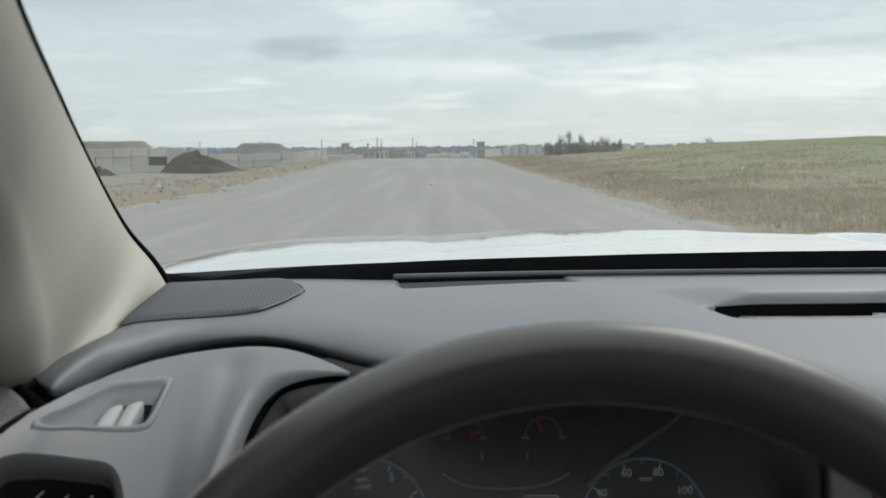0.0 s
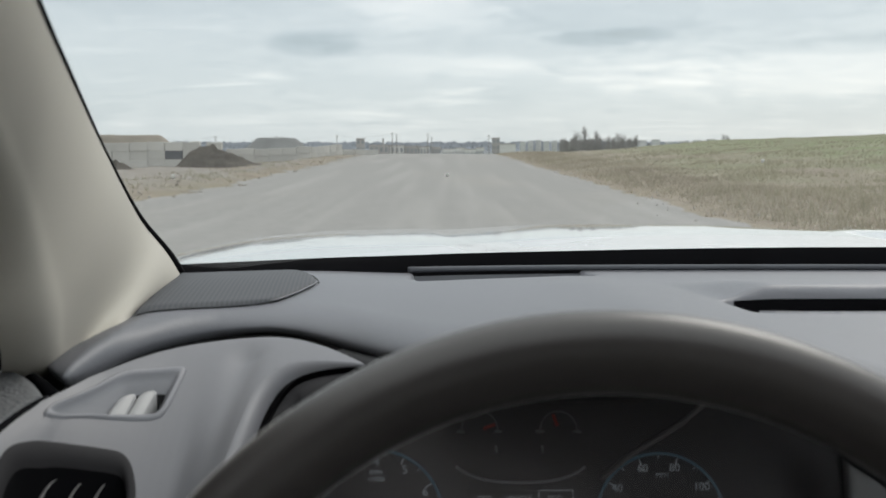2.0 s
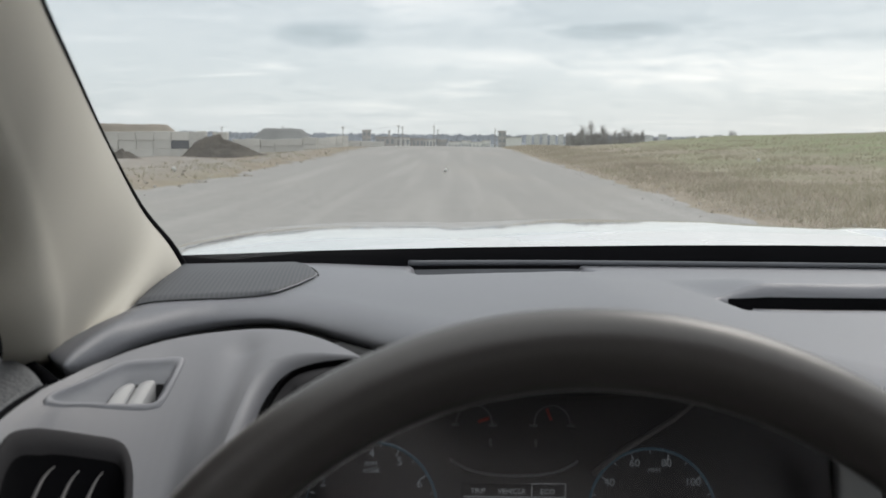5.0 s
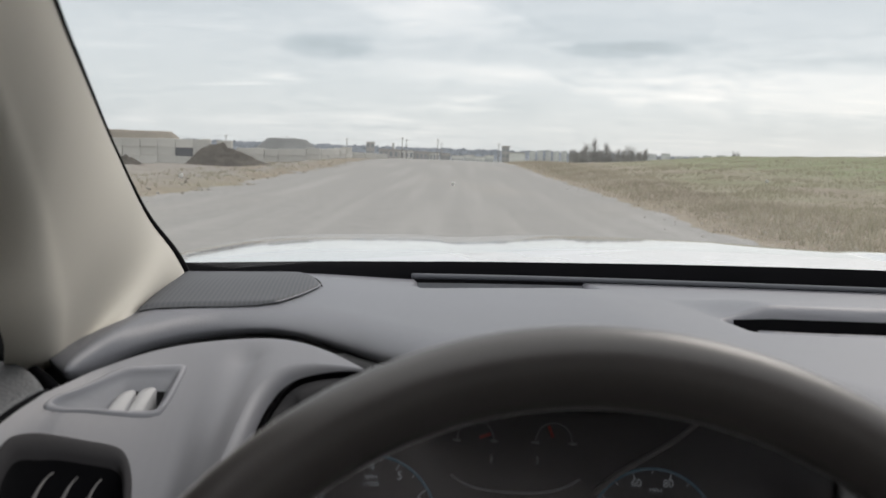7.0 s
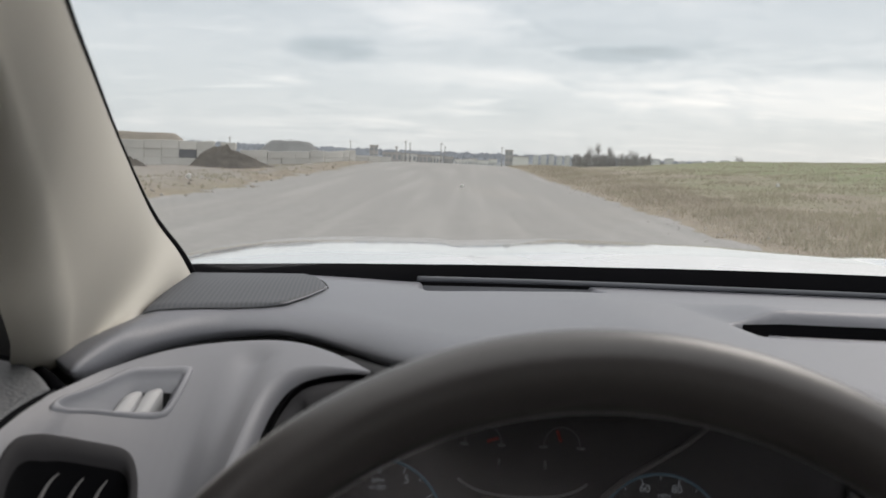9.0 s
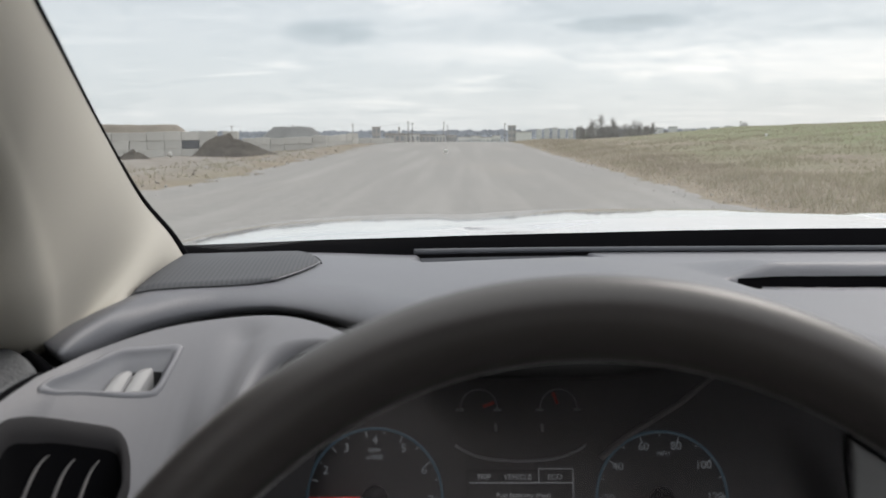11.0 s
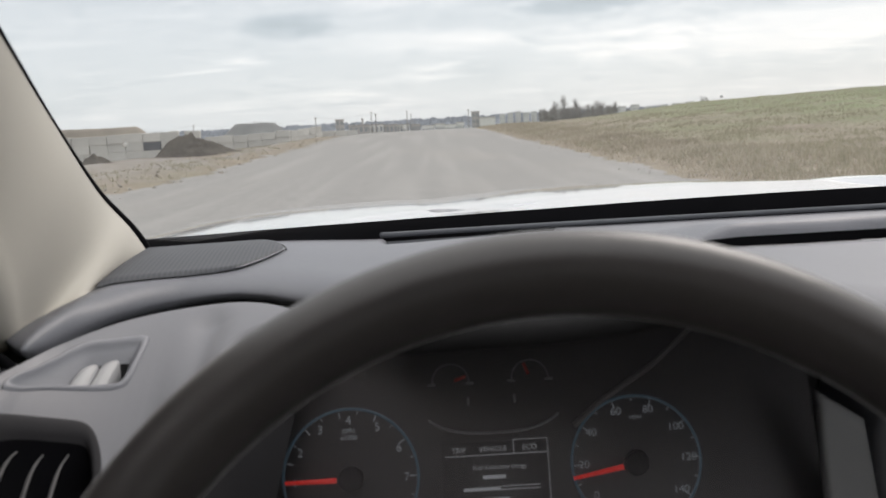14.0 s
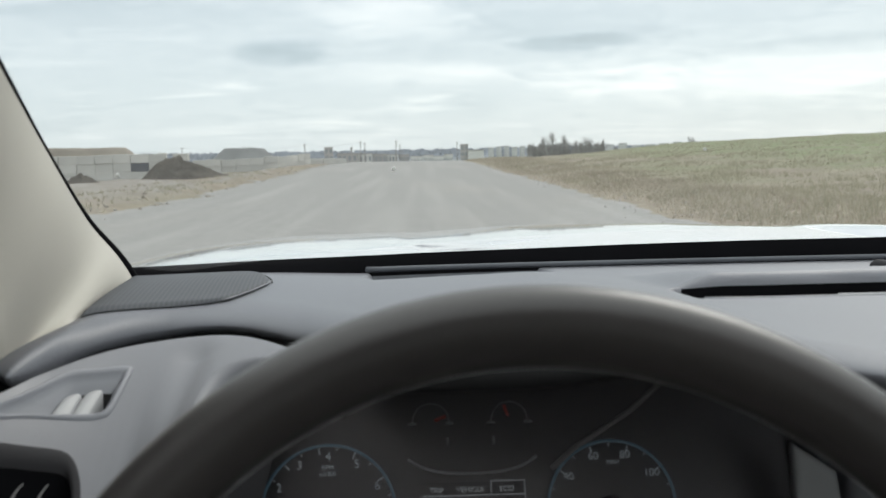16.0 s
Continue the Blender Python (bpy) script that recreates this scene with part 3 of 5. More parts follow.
# lower fascia with the driver's vents
RIDGE_X = (-0.70, -0.6386, -0.633, -0.6274, -0.6186, -0.6084, -0.5966, -0.582, -0.5651, -0.5461, -0.5256, -0.5127, -0.494, -0.4799, -0.4657, -0.44)
RIDGE_Y = (0.44, 0.50, 0.55, 0.575, 0.60, 0.625, 0.65, 0.67, 0.685, 0.695, 0.70, 0.70, 0.69, 0.68, 0.665, 0.64)
RIDGE_Z = (1.2223, 1.2283, 1.2334, 1.2324, 1.2349, 1.2366, 1.2376, 1.2377, 1.2378, 1.2381, 1.2383, 1.2374, 1.2361, 1.2336, 1.2318, 1.225)


def fascia_z(x, y):
    yr, zr = soft(x, RIDGE_X, RIDGE_Y), soft(x, RIDGE_X, RIDGE_Z)
    d = max(0.0, yr - y)
    wing = float(smooth(-0.565, -0.53, x))
    fold = 0.0065 * math.exp(-((x + 0.538) / 0.012) ** 2) * float(smooth(0.0, 0.03, d))
    return zr - (0.25 - 0.07 * wing) * d - (2.0 - 0.9 * wing) * d * d - fold


VENT_RING = [(-0.6290, 0.5365), (-0.6277, 0.5460), (-0.6232, 0.5613), (-0.6165, 0.5843), (-0.6105, 0.6036), (-0.6049, 0.6148), (-0.5907, 0.6307), (-0.5789, 0.6416), (-0.575, 0.6418), (-0.574, 0.6368), (-0.5745, 0.6235), (-0.5758, 0.607), (-0.5774, 0.5973), (-0.5804, 0.5914), (-0.589, 0.5836), (-0.6012, 0.5717), (-0.6150, 0.5560), (-0.6262, 0.5370)]
VENT_BED = [(-0.6258, 0.5445), (-0.6222, 0.5588), (-0.6152, 0.5806), (-0.6082, 0.6002), (-0.6029, 0.6109), (-0.5893, 0.6261), (-0.5813, 0.6333), (-0.5786, 0.6322), (-0.5787, 0.6193), (-0.5798, 0.605), (-0.5816, 0.5964), (-0.5847, 0.592), (-0.5929, 0.5843), (-0.6021, 0.5743), (-0.6143, 0.5597), (-0.6234, 0.5450)]
VENT_HOLE = [(-0.6071, 0.5685), (-0.6038, 0.5917), (-0.6005, 0.604), (-0.5851, 0.62), (-0.583, 0.6171), (-0.5838, 0.6058), (-0.5858, 0.593), (-0.5895, 0.5886)]
DUCT_RING = [(-0.6250, 0.450), (-0.6293, 0.4645), (-0.6313, 0.4734), (-0.6326, 0.485), (-0.6317, 0.4992), (-0.6268, 0.5127), (-0.6181, 0.5294), (-0.6046, 0.545), (-0.5932, 0.5551), (-0.5869, 0.5548), (-0.5825, 0.5483), (-0.5801, 0.5406), (-0.5788, 0.5321), (-0.582, 0.505), (-0.594, 0.468), (-0.610, 0.440)]


def ring(knots, n):
    pts = []
    for i in range(n):
        t = i / n * len(knots)
        a = int(t)
        p = [Vector((*knots[(a + o) % len(knots)], 0)) for o in (-1, 0, 1, 2)]
        f = t - a
        q = 0.5 * ((2 * p[1]) + (p[2] - p[0]) * f + (2 * p[0] - 5 * p[1] + 4 * p[2] - p[3]) * f * f + (3 * p[1] - p[0] - 3 * p[2] + p[3]) * f ** 3)
        pts.append((q.x, q.y))
    return pts


def inside(p, poly):
    hit = False
    for (x1, y1), (x2, y2) in zip(poly, poly[1:] + poly[:1]):
        if (y1 > p[1]) != (y2 > p[1]) and p[0] < (x2 - x1) * (p[1] - y1) / (y2 - y1) + x1:
            hit = not hit
    return hit


def fascia_edge(y):
    ys = (0.28, 0.50, 0.58, 0.606, 0.62, 0.634, 0.647, 0.66, 0.671, 0.70)
    xs = (-0.565, -0.537, -0.528, -0.5258, -0.5235, -0.5195, -0.510, -0.4945, -0.4765, -0.440)
    return sum(float(np.interp(y + o, ys, xs)) for o in (-0.008, -0.004, 0.0, 0.004, 0.008)) / 5


def fascia_pt(u, v):
    xr = fascia_edge(0.69 - 0.42 * v ** 1.15)
    x = -0.70 + (xr + 0.70) * u
    yr = soft(x, RIDGE_X, RIDGE_Y)
    y = yr - 0.42 * v ** 1.15
    return (x, y, fascia_z(x, y))


fas = sheet(fascia_pt, list(np.linspace(0, 1, 120)), [0.0] + list(np.linspace(0.004, 1, 130)))
rings = [ring(VENT_RING, 60), ring(DUCT_RING, 60)]
def inset(pts, d):
    """A ring moved inwards by d, more along the flat fascia than across it."""
    cx, cy = sum(p[0] for p in pts) / len(pts), sum(p[1] for p in pts) / len(pts)
    res = []
    for k, (x, y) in enumerate(pts):
        (ax, ay), (bx, by) = pts[k - 2], pts[(k + 2) % len(pts)]
        t = Vector((bx - ax, (by - ay) / 2.0))
        nrm = Vector((-t.y, t.x)).normalized()
        if nrm.x * (cx - x) + nrm.y * (cy - y) / 2.0 < 0:
            nrm = -nrm
        res.append((x + nrm.x * d, y + nrm.y * d * 2.0))
    return res


holes = [rings[0], inset(rings[1], 0.0010)]


def well_inside(p, poly):
    return all(inside((p.x + ox, p.y + oy), poly) for ox, oy in ((-0.0012, 0), (0.0012, 0), (0, -0.0022), (0, 0.0022)))


bmesh.ops.delete(fas, geom=[f for f in fas.faces if any(well_inside(f.calc_center_median(), r) for r in holes)], context="FACES")
part("fascia", fas, FASCIA, truck, "satin grey lower dashboard")
# the gap's darkness is a black sheet hung behind the lip
part("gap", sheet(lambda x, v: (x, lip(x, LIPY) + 0.006, lip(x, LIPZ) - 0.003 - 0.05 * v), list(np.linspace(-0.69, -0.43, 90)), [0, 0.5, 1]), BLACK, truck, "black sheet for the shade in the gap under the dashboard lip")
# black tube added over the pad's front lip, in place of its shade
part("lip_shade", tube([(x, soft(x, LIPX, HOODY) - 0.004, soft(x, LIPX, LIPZ) - 0.016) for x in np.linspace(-0.475, -0.13, 50)], 0.011, 10), BLACK, truck, "black tube added to darken the instrument hood lip")


def on_fascia(x, y, lift=0.0):
    return Vector((x, y, fascia_z(x, y) + lift))


def loft(loops, close_last=False):
    bm = bmesh.new()
    vs = [[bm.verts.new(p) for p in lp] for lp in loops]
    n = len(vs[0])
    for a, b in zip(vs, vs[1:]):
        for k in range(n):
            bm.faces.new((a[k], a[(k + 1) % n], b[(k + 1) % n], b[k]))
    if close_last:
        bm.faces.new(vs[-1])
    return bm


# side window demister with two pale fins
def around(knots, n, cx, cy):
    """Points of a closed smooth line at even turns round a centre inside it."""
    fine_ring = ring(knots, 720)
    turn = [math.atan2((y - cy) / 5.0, (x - cx) - 0.512 * (y - cy)) for x, y in fine_ring]
    res = []
    for k in range(n):
        a = -math.pi + 2 * math.pi * (k + 0.5) / n
        res.append(fine_ring[min(range(720), key=lambda i: abs(math.remainder(turn[i] - a, 2 * math.pi)))])
    return res


DC = (-0.601, 0.591)
vo, vb, vh = (around(k, 96, *DC) for k in (VENT_RING, VENT_BED, VENT_HOLE))


def blend(a, b, f):
    return [(p[0] + (q[0] - p[0]) * f, p[1] + (q[1] - p[1]) * f) for p, q in zip(a, b)]


dem = []
for a, b, f, h in ((vo, vb, -0.02, -0.0015), (vo, vb, 0.0, 0.0004), (vo, vb, 0.2, 0.0016), (vo, vb, 0.5, 0.0019), (vo, vb, 0.8, 0.0014), (vo, vb, 1.0, 0.0), (vb, vh, 0.10, -0.0016), (vb, vh, 0.35, -0.0030), (vb, vh, 0.70, -0.0050), (vb, vh, 1.0, -0.0075)):
    dem.append([on_fascia(x, y, h) for x, y in blend(a, b, f)])
demister = part("demister", loft(dem), CONSOLE, truck, "grey side window demister with two fins")
part("duct", loft([dem[-1], [on_fascia(x, y, -0.024) for x, y in vh]], True), BLACK, demister)


def fin_mesh(b1, b2, t2, t1):
    """A curved vane with a rounded tip: b1, b2 its foot, t1, t2 its tip."""
    def at(u, v, low):
        w = math.sqrt(max(0.0, 1 - max(0.0, (v - 0.90) / 0.10) ** 2))
        u = 0.5 + (u - 0.5) * (0.6 + 0.4 * w)
        x = (b1[0] + (b2[0] - b1[0]) * u) * (1 - v) + (t1[0] + (t2[0] - t1[0]) * u) * v
        y = (b1[1] + (b2[1] - b1[1]) * u) * (1 - v) + (t1[1] + (t2[1] - t1[1]) * u) * v
        return on_fascia(x, y, -0.0028 - 0.0018 * v + 0.0013 * (1 - (2 * u - 1) ** 2) - (0.012 if low else 0.0))
    us, vs = np.linspace(0, 1, 9), np.linspace(0, 1, 14)
    edge = [(u, 0.0) for u in us] + [(1.0, v) for v in vs[1:]] + [(u, 1.0) for u in us[::-1][1:]] + [(0.0, v) for v in vs[::-1][1:-1]]
    bm = sheet(lambda u, v: at(u, v, False), list(us), list(vs))
    rimloop = loft([[at(u, v, False) for u, v in edge], [at(u, v, True) for u, v in edge]])
    tmp = bpy.data.meshes.new("fin_side")
    rimloop.to_mesh(tmp)
    rimloop.free()
    bm.from_mesh(tmp)
    bpy.data.meshes.remove(tmp)
    bmesh.ops.remove_doubles(bm, verts=bm.verts, dist=1e-6)
    return bm


for quad in (((-0.6065, 0.5688), (-0.5974, 0.5794), (-0.5970, 0.6055), (-0.6046, 0.5925)), ((-0.5969, 0.580), (-0.5889, 0.5891), (-0.5872, 0.6178), (-0.5957, 0.6060))):
    part("fin", fin_mesh(*quad), TRIM, demister, "pale grey fin")

# driver's air vent
do = rings[1]
vent = part("air_vent", loft([[on_fascia(x, y, h) for x, y in inset(do, d)] for d, h in ((-0.0012, -0.0010), (-0.0008, 0.0014), (0.0000, 0.0024), (0.0008, 0.0030), (0.0018, 0.0032), (0.0030, 0.0024), (0.0036, 0.0), (0.0038, -0.003))]), VENTFRAME, truck, "dark framed dashboard air vent with curved slats")
part("duct", loft([[on_fascia(x, y, h) for x, y in inset(do, d)] for d, h in ((0.0038, -0.003), (0.0042, -0.030))], True), FRIT_AND_SHADE, vent)
for k in range(3):
    sx, sy = -0.6188 + 0.0097 * k, 0.5170 + 0.0108 * k
    part("slat", tube([on_fascia(sx + 0.0034 * (1 - q) ** 5 + 0.0012 * q, sy - 0.050 * q, -0.0035) for q in np.linspace(0, 1, 14)], [0.0003 + 0.0009 * min(1.0, q * 3) for q in np.linspace(0, 1, 14)], 6), DARK, vent, "curved grey slat")

# dark pocket between the lower dashboard and the instruments
rim = [Vector(fascia_pt(1, v)) for v in np.linspace(0.0, 0.8, 60)]
away = []
for k in range(len(rim)):
    run = rim[min(k + 2, len(rim) - 1)] - rim[max(k - 2, 0)]
    away.append(Vector((-run.y, run.x, 0)).normalized())


def rolled(k, v):
    """Edge of the fascia rolling over and down into the crease."""
    a = v * radians(82)
    size = 0.15 + 0.85 * float(smooth(0, 14, k))
    return rim[int(k)] + (away[int(k)] * 0.0085 * math.sin(a) - Vector((0, 0, 0.0150 * (1 - math.cos(a)) + 0.001 * v))) * size


part("pocket_edge", sheet(rolled, range(len(rim)), list(np.linspace(0, 1, 12))), FASCIA, truck, "rounded edge of the lower dashboard")
# near-black sheet stands in for the shade down in the crease
part("pocket_shade", sheet(lambda k, v: Vector(rolled(k, 1)) + away[int(k)] * 0.004 * v - Vector((0, 0, 0.010 * math.sin(math.pi * min(1.0, v + 0.2)))), range(len(rim)), [0, 0.2, 0.5, 0.8, 1.0]), FRIT_AND_SHADE, truck, "black sheet for the shade in the crease beside the instruments")
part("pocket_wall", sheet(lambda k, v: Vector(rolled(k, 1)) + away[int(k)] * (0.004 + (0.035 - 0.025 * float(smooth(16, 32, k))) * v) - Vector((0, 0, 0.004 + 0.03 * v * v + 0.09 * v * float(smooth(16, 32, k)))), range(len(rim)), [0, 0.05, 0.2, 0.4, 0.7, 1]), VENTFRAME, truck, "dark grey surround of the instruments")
part("tray_edge", tube([(x, 0.665, pad_z(x, 0.66) - 0.0022) for x in np.linspace(-0.172, 0.38, 40)], 0.003, 8), PAD, truck)
# this wall is blackened in place of the deep shade in the tray
part("tray_shade_wall", sheet(lambda x, v: (x, 0.740 - 0.004 * v, pad_z(x, 0.746) + 0.0010 - 0.030 * v), list(np.linspace(-0.168, 0.39, 40)), [0, 0.3, 1]), FRIT_AND_SHADE, truck, "back wall of the dashboard tray, painted black as shade")

# door top, and the black tubes for the shade beside it
def door_edge(y):
    """Inner edge of the door top: x and height at y."""
    return (soft(y, (-1.4, 0.30, 0.45, 0.49, 0.515, 0.53, 0.553), (-0.68, -0.67, -0.648, -0.643, -0.640, -0.6375, -0.6335)), soft(y, (-1.4, 0.30, 0.487, 0.505, 0.53, 0.553), (1.185, 1.190, 1.2250, 1.2295, 1.2335, 1.2345)))


def door_pt(u, v):
    """Top of the door: v 0 at its inner edge, 1 at the glass, u along it; its front corner is round."""
    d = max(0.0, (v - 0.1) / 0.9)
    yi = 0.553 - 1.9 * u
    xi, zi = door_edge(yi)
    x = xi - 0.118 * d
    y = yi + float(np.interp(x, (-0.752, -0.677, -0.66, -0.645, -0.634), (0.047, 0.034, 0.024, 0.012, 0.0))) * max(0.0, 1 - u / 0.1)
    drop = 0.006 * max(0.0, 1 - u / 0.006) ** 2
    if v < 0.1:
        return (x, y, zi - 0.003 + 0.03 * v - drop)
    return (x, y, zi + 0.009 * math.sin(min(1.0, d * 4.5) * math.pi / 2) - drop)


part("door_top", sheet(door_pt, [0, 0.001, 0.002, 0.004, 0.006, 0.008, 0.010, 0.014, 0.02, 0.03, 0.05, 0.07, 0.1, 0.2, 0.5, 1], [0, 0.1] + list(np.linspace(0.11, 1, 32))), DOORPAD, truck, "grey grained top of the driver's door")
# near-black tube draws the shade between door and dashboard
part("door_gap_shade", tube([(door_edge(y)[0] + 0.0008, y, door_edge(y)[1] - 0.0035) for y in np.linspace(0.34, 0.552, 24)], [0.0030 - 0.0012 * k / 23 for k in range(24)], 8), FRIT_AND_SHADE, truck, "black tube for the shade in the gap beside the door")
# unseen panel, lengthened to keep side light off the dashboard
part("side_light_blocker", box(0.02, 1.05, 0.42, (-0.725, 0.21, 1.34), 0.004), BLACK, truck, "black panel added along the side window to block light")
# black tube in place of the shadow wedge under the pillar
part("door_shadow", tube([(-0.705, 0.607, 1.236), (-0.677, 0.599, 1.236), (-0.660, 0.589, 1.234), (-0.646, 0.577, 1.231), (-0.634, 0.564, 1.228)], 0.0045, 12), FRIT_AND_SHADE, truck, "black tube for the shadow at the front of the door")
for sx in (-1, 1):
    part("door", box(0.06, 1.95, 0.85, (sx * 0.735, -0.42, 0.79), 0.01), CLOTH, truck, "pale inner door panel")
    part("side_sill", box(0.05, 1.2, 0.7, (sx * 0.74, 1.15, 0.82), 0.01), DARK, truck)
    part("roof_rail", tube([(sx * 0.47, 0.02, 1.565), (sx * 0.60, -0.35, 1.60), (sx * 0.63, -1.40, 1.58)], 0.045, 12), CLOTH, truck)
    part("rear_pillar", tube([(sx * 0.70, -0.45, 1.20), (sx * 0.63, -0.50, 1.60)], 0.06, 12), CLOTH, truck)
    if sx > 0:
        part("pillar_trim", tube([along(PILLAR, t) * 1.0 - Vector((2 * along(PILLAR, t).x + 0.03, 0, 0)) for t in np.linspace(0, 1, 12)], 0.03, 10), BEIGE, truck)
part("headliner", sheet(lambda x, y: (x, y, 1.63 - 0.05 * (x / 0.65) ** 2 - 0.05 * float(smooth(-0.2, 0.10, y))), list(np.linspace(-0.66, 0.66, 20)), list(np.linspace(-1.45, 0.10, 20)), 0.03), CLOTH, truck, "light grey cloth headliner")
part("rear_wall", box(1.40, 0.06, 0.62, (0, -1.43, 0.80), 0.01), CLOTH, truck)
part("rear_header", box(1.40, 0.06, 0.10, (0, -1.43, 1.56), 0.01), CLOTH, truck)
part("cab_floor", box(1.42, 2.7, 0.04, (0, -0.1, 0.42), 0.005), CLOTH, truck)
part("bulkhead", box(1.42, 0.04, 0.80, (0, 0.86, 0.80), 0.005), BLACK, truck)
# windscreen
def glass_pt(s, v):
    e = along(PILLAR, v)
    k = 1 - s * s
    return (-e.x * s, e.y + k * (0.36 * (1 - v) + 0.06) + 0.012, e.z + 0.012 + 0.02 * k * v)


glass = bpy.data.materials.new("windscreen_glass")
glass.use_nodes = True
gn, gl = glass.node_tree.nodes, glass.node_tree.links
gn.remove(gn["Principled BSDF"])
tr, gs, mxs = (gn.new(k) for k in ("ShaderNodeBsdfTransparent", "ShaderNodeBsdfGlossy", "ShaderNodeMixShader"))
tr.inputs[0].default_value = (0.955, 0.975, 0.97, 1)
gs.inputs["Roughness"].default_value = 0.02
mxs.inputs[0].default_value = 0.018
gl.new(tr.outputs[0], mxs.inputs[1])
gl.new(gs.outputs[0], mxs.inputs[2])
dust, dmx = gn.new("ShaderNodeBsdfTranslucent"), gn.new("ShaderNodeMixShader")
dust.inputs[0].default_value = (0.85, 0.86, 0.86, 1)
dmx.inputs[0].default_value = 0.04
gl.new(mxs.outputs[0], dmx.inputs[1])
gl.new(dust.outputs[0], dmx.inputs[2])
gl.new(dmx.outputs[0], gn["Material Output"].inputs[0])
screen = part("windscreen", sheet(glass_pt, list(np.linspace(-1.05, 1.05, 44)), list(np.linspace(0.03, 0.97, 30))), glass, truck, "clear curved windscreen with stone chips")
screen.visible_shadow = False
CHIP = mat("stone_chip", (0.75, 0.75, 0.72), 0.6, 0.1, 200, 900, 0.0)
for p, r in (((-0.596, 0.7, 1.358), 0.0021), ((-0.394, 0.7, 1.359), 0.0013), ((-0.162, 0.7, 1.369), 0.0012)):
    bm = bmesh.new()
    bmesh.ops.create_icosphere(bm, subdivisions=2, radius=1, matrix=Matrix.Translation(p) @ Matrix.Diagonal((r, r * 0.3, r, 1)))
    for w in bm.verts:
        w.co += Vector((noise2(w.co.x * 900, w.co.z * 900, 1), 0, noise2(w.co.z * 900, w.co.x * 900, 1))) * r * 0.35
    part("stone_chip", bm, CHIP, screen, "small white stone chip")
bm = bmesh.new()
bmesh.ops.create_uvsphere(bm, u_segments=20, v_segments=12, radius=0.0095, matrix=Matrix.Translation((0.065, 0.885, 1.2525)) @ Matrix.Diagonal((1, 1, 0.9, 1)))
part("light_sensor", bm, VENTFRAME, truck, "small dark dome on the dashboard")
part("defroster_slot", sheet(lambda x, v: (x, rear_y(x) - 0.004 - 0.16 * v, rear_z(x) - 0.002 - 0.026 * math.sin(min(1, v * 3) * math.pi / 2)), list(np.linspace(-0.434, -0.208, 30)), [0, 0.05, 0.1, 0.2, 0.33, 0.6, 0.9]), LEDGE, truck, "dark defroster slot at the glass")

# steering wheel
WHEEL_C, WHEEL_TILT = Vector((-0.3398, 0.2443, 1.1558)), 27.4
wm = Matrix.Translation(WHEEL_C) @ pose(0, 0, 0, 90 - WHEEL_TILT, 0, 0)
wz = wm.to_3x3() @ Vector((0, 0, 1))
wheel = part("steering_wheel", tube([wm @ Vector((0.1713 * math.cos(a), 0.1713 * math.sin(a), 0)) for a in np.linspace(0, 2 * math.pi, 129)[:-1]], 0.0145, 24, True, 0.0180, up=tuple(wz)), LEATHER, truck, "black leather steering wheel rim")
hub = bmesh.new()
bmesh.ops.create_cone(hub, segments=40, radius1=0.072, radius2=0.060, depth=0.05, cap_ends=True, matrix=wm @ Matrix.Translation((0, -0.045, -0.02)))
part("hub", hub, DARK, wheel)
for sx in (-1, 1):
    part("spoke", tube([wm @ Vector((sx * 0.05, -0.055, -0.02)), wm @ Vector((sx * 0.11, -0.075, -0.010)), wm @ Vector((sx * 0.156, -0.085, 0))], 0.016, 10, r2=0.010), DARK, wheel)
part("column", tube([wm @ Vector((0, -0.05, -0.03)), wm @ Vector((0, -0.10, -0.42))], 0.05, 20), DARK, truck)

# instrument panel: x to the right, y up its face, z to the driver
cm = Matrix.Translation((-0.3442, 0.65, 1.1312)) @ pose(0, 0, 0, 90 - 14, 0, 0)
cluster = part("instrument_panel", slab([(-0.19, -0.16), (0.235, -0.16), (0.235, 0.07), (0.19, 0.095), (-0.150, 0.088), (-0.186, 0.06)], 0.004, cm @ Matrix.Translation((0, 0, -0.006))), FACE, truck, "black instrument panel with dials and a small screen")
# the shade of the hollow is put into this lining's colour
part("panel_hood", sheet(lambda u, v: (-0.53 + 0.415 * u, soft(-0.53 + 0.415 * u, LIPX, HOODY) + 0.004 + 0.11 * v, soft(-0.53 + 0.415 * u, LIPX, LIPZ) - 0.022 - 0.012 * v), list(np.linspace(0, 1, 40)), [0, 0.5, 1.0], 0.003), HOLLOW_SHADE, truck, "lining under the dashboard lip, coloured dark as shade")
part("panel_back", box(0.42, 0.01, 0.25, (-0.33, 0.675, 1.070), 0.002), FACE, truck)


# clear cover in front of the dials, with a diffuse veil added to lift the blacks
cover = bpy.data.materials.new("clear_dial_cover")
cover.use_nodes = True
kn, kl = cover.node_tree.nodes, cover.node_tree.links
kn.remove(kn["Principled BSDF"])
k1, k2, k3, k4, k5 = (kn.new(k) for k in ("ShaderNodeBsdfTransparent", "ShaderNodeBsdfGlossy", "ShaderNodeMixShader", "ShaderNodeBsdfDiffuse", "ShaderNodeMixShader"))
k2.inputs["Roughness"].default_value = 0.35
k3.inputs[0].default_value = 0.055
k4.inputs[0].default_value = (0.80, 0.74, 0.75, 1)
k2.inputs[0].default_value = (1.0, 0.93, 0.94, 1)
k5.inputs[0].default_value = 0.024
kl.new(k1.outputs[0], k3.inputs[1])
kl.new(k2.outputs[0], k3.inputs[2])
kl.new(k3.outputs[0], k5.inputs[1])
kl.new(k4.outputs[0], k5.inputs[2])
kl.new(k5.outputs[0], kn["Material Output"].inputs[0])
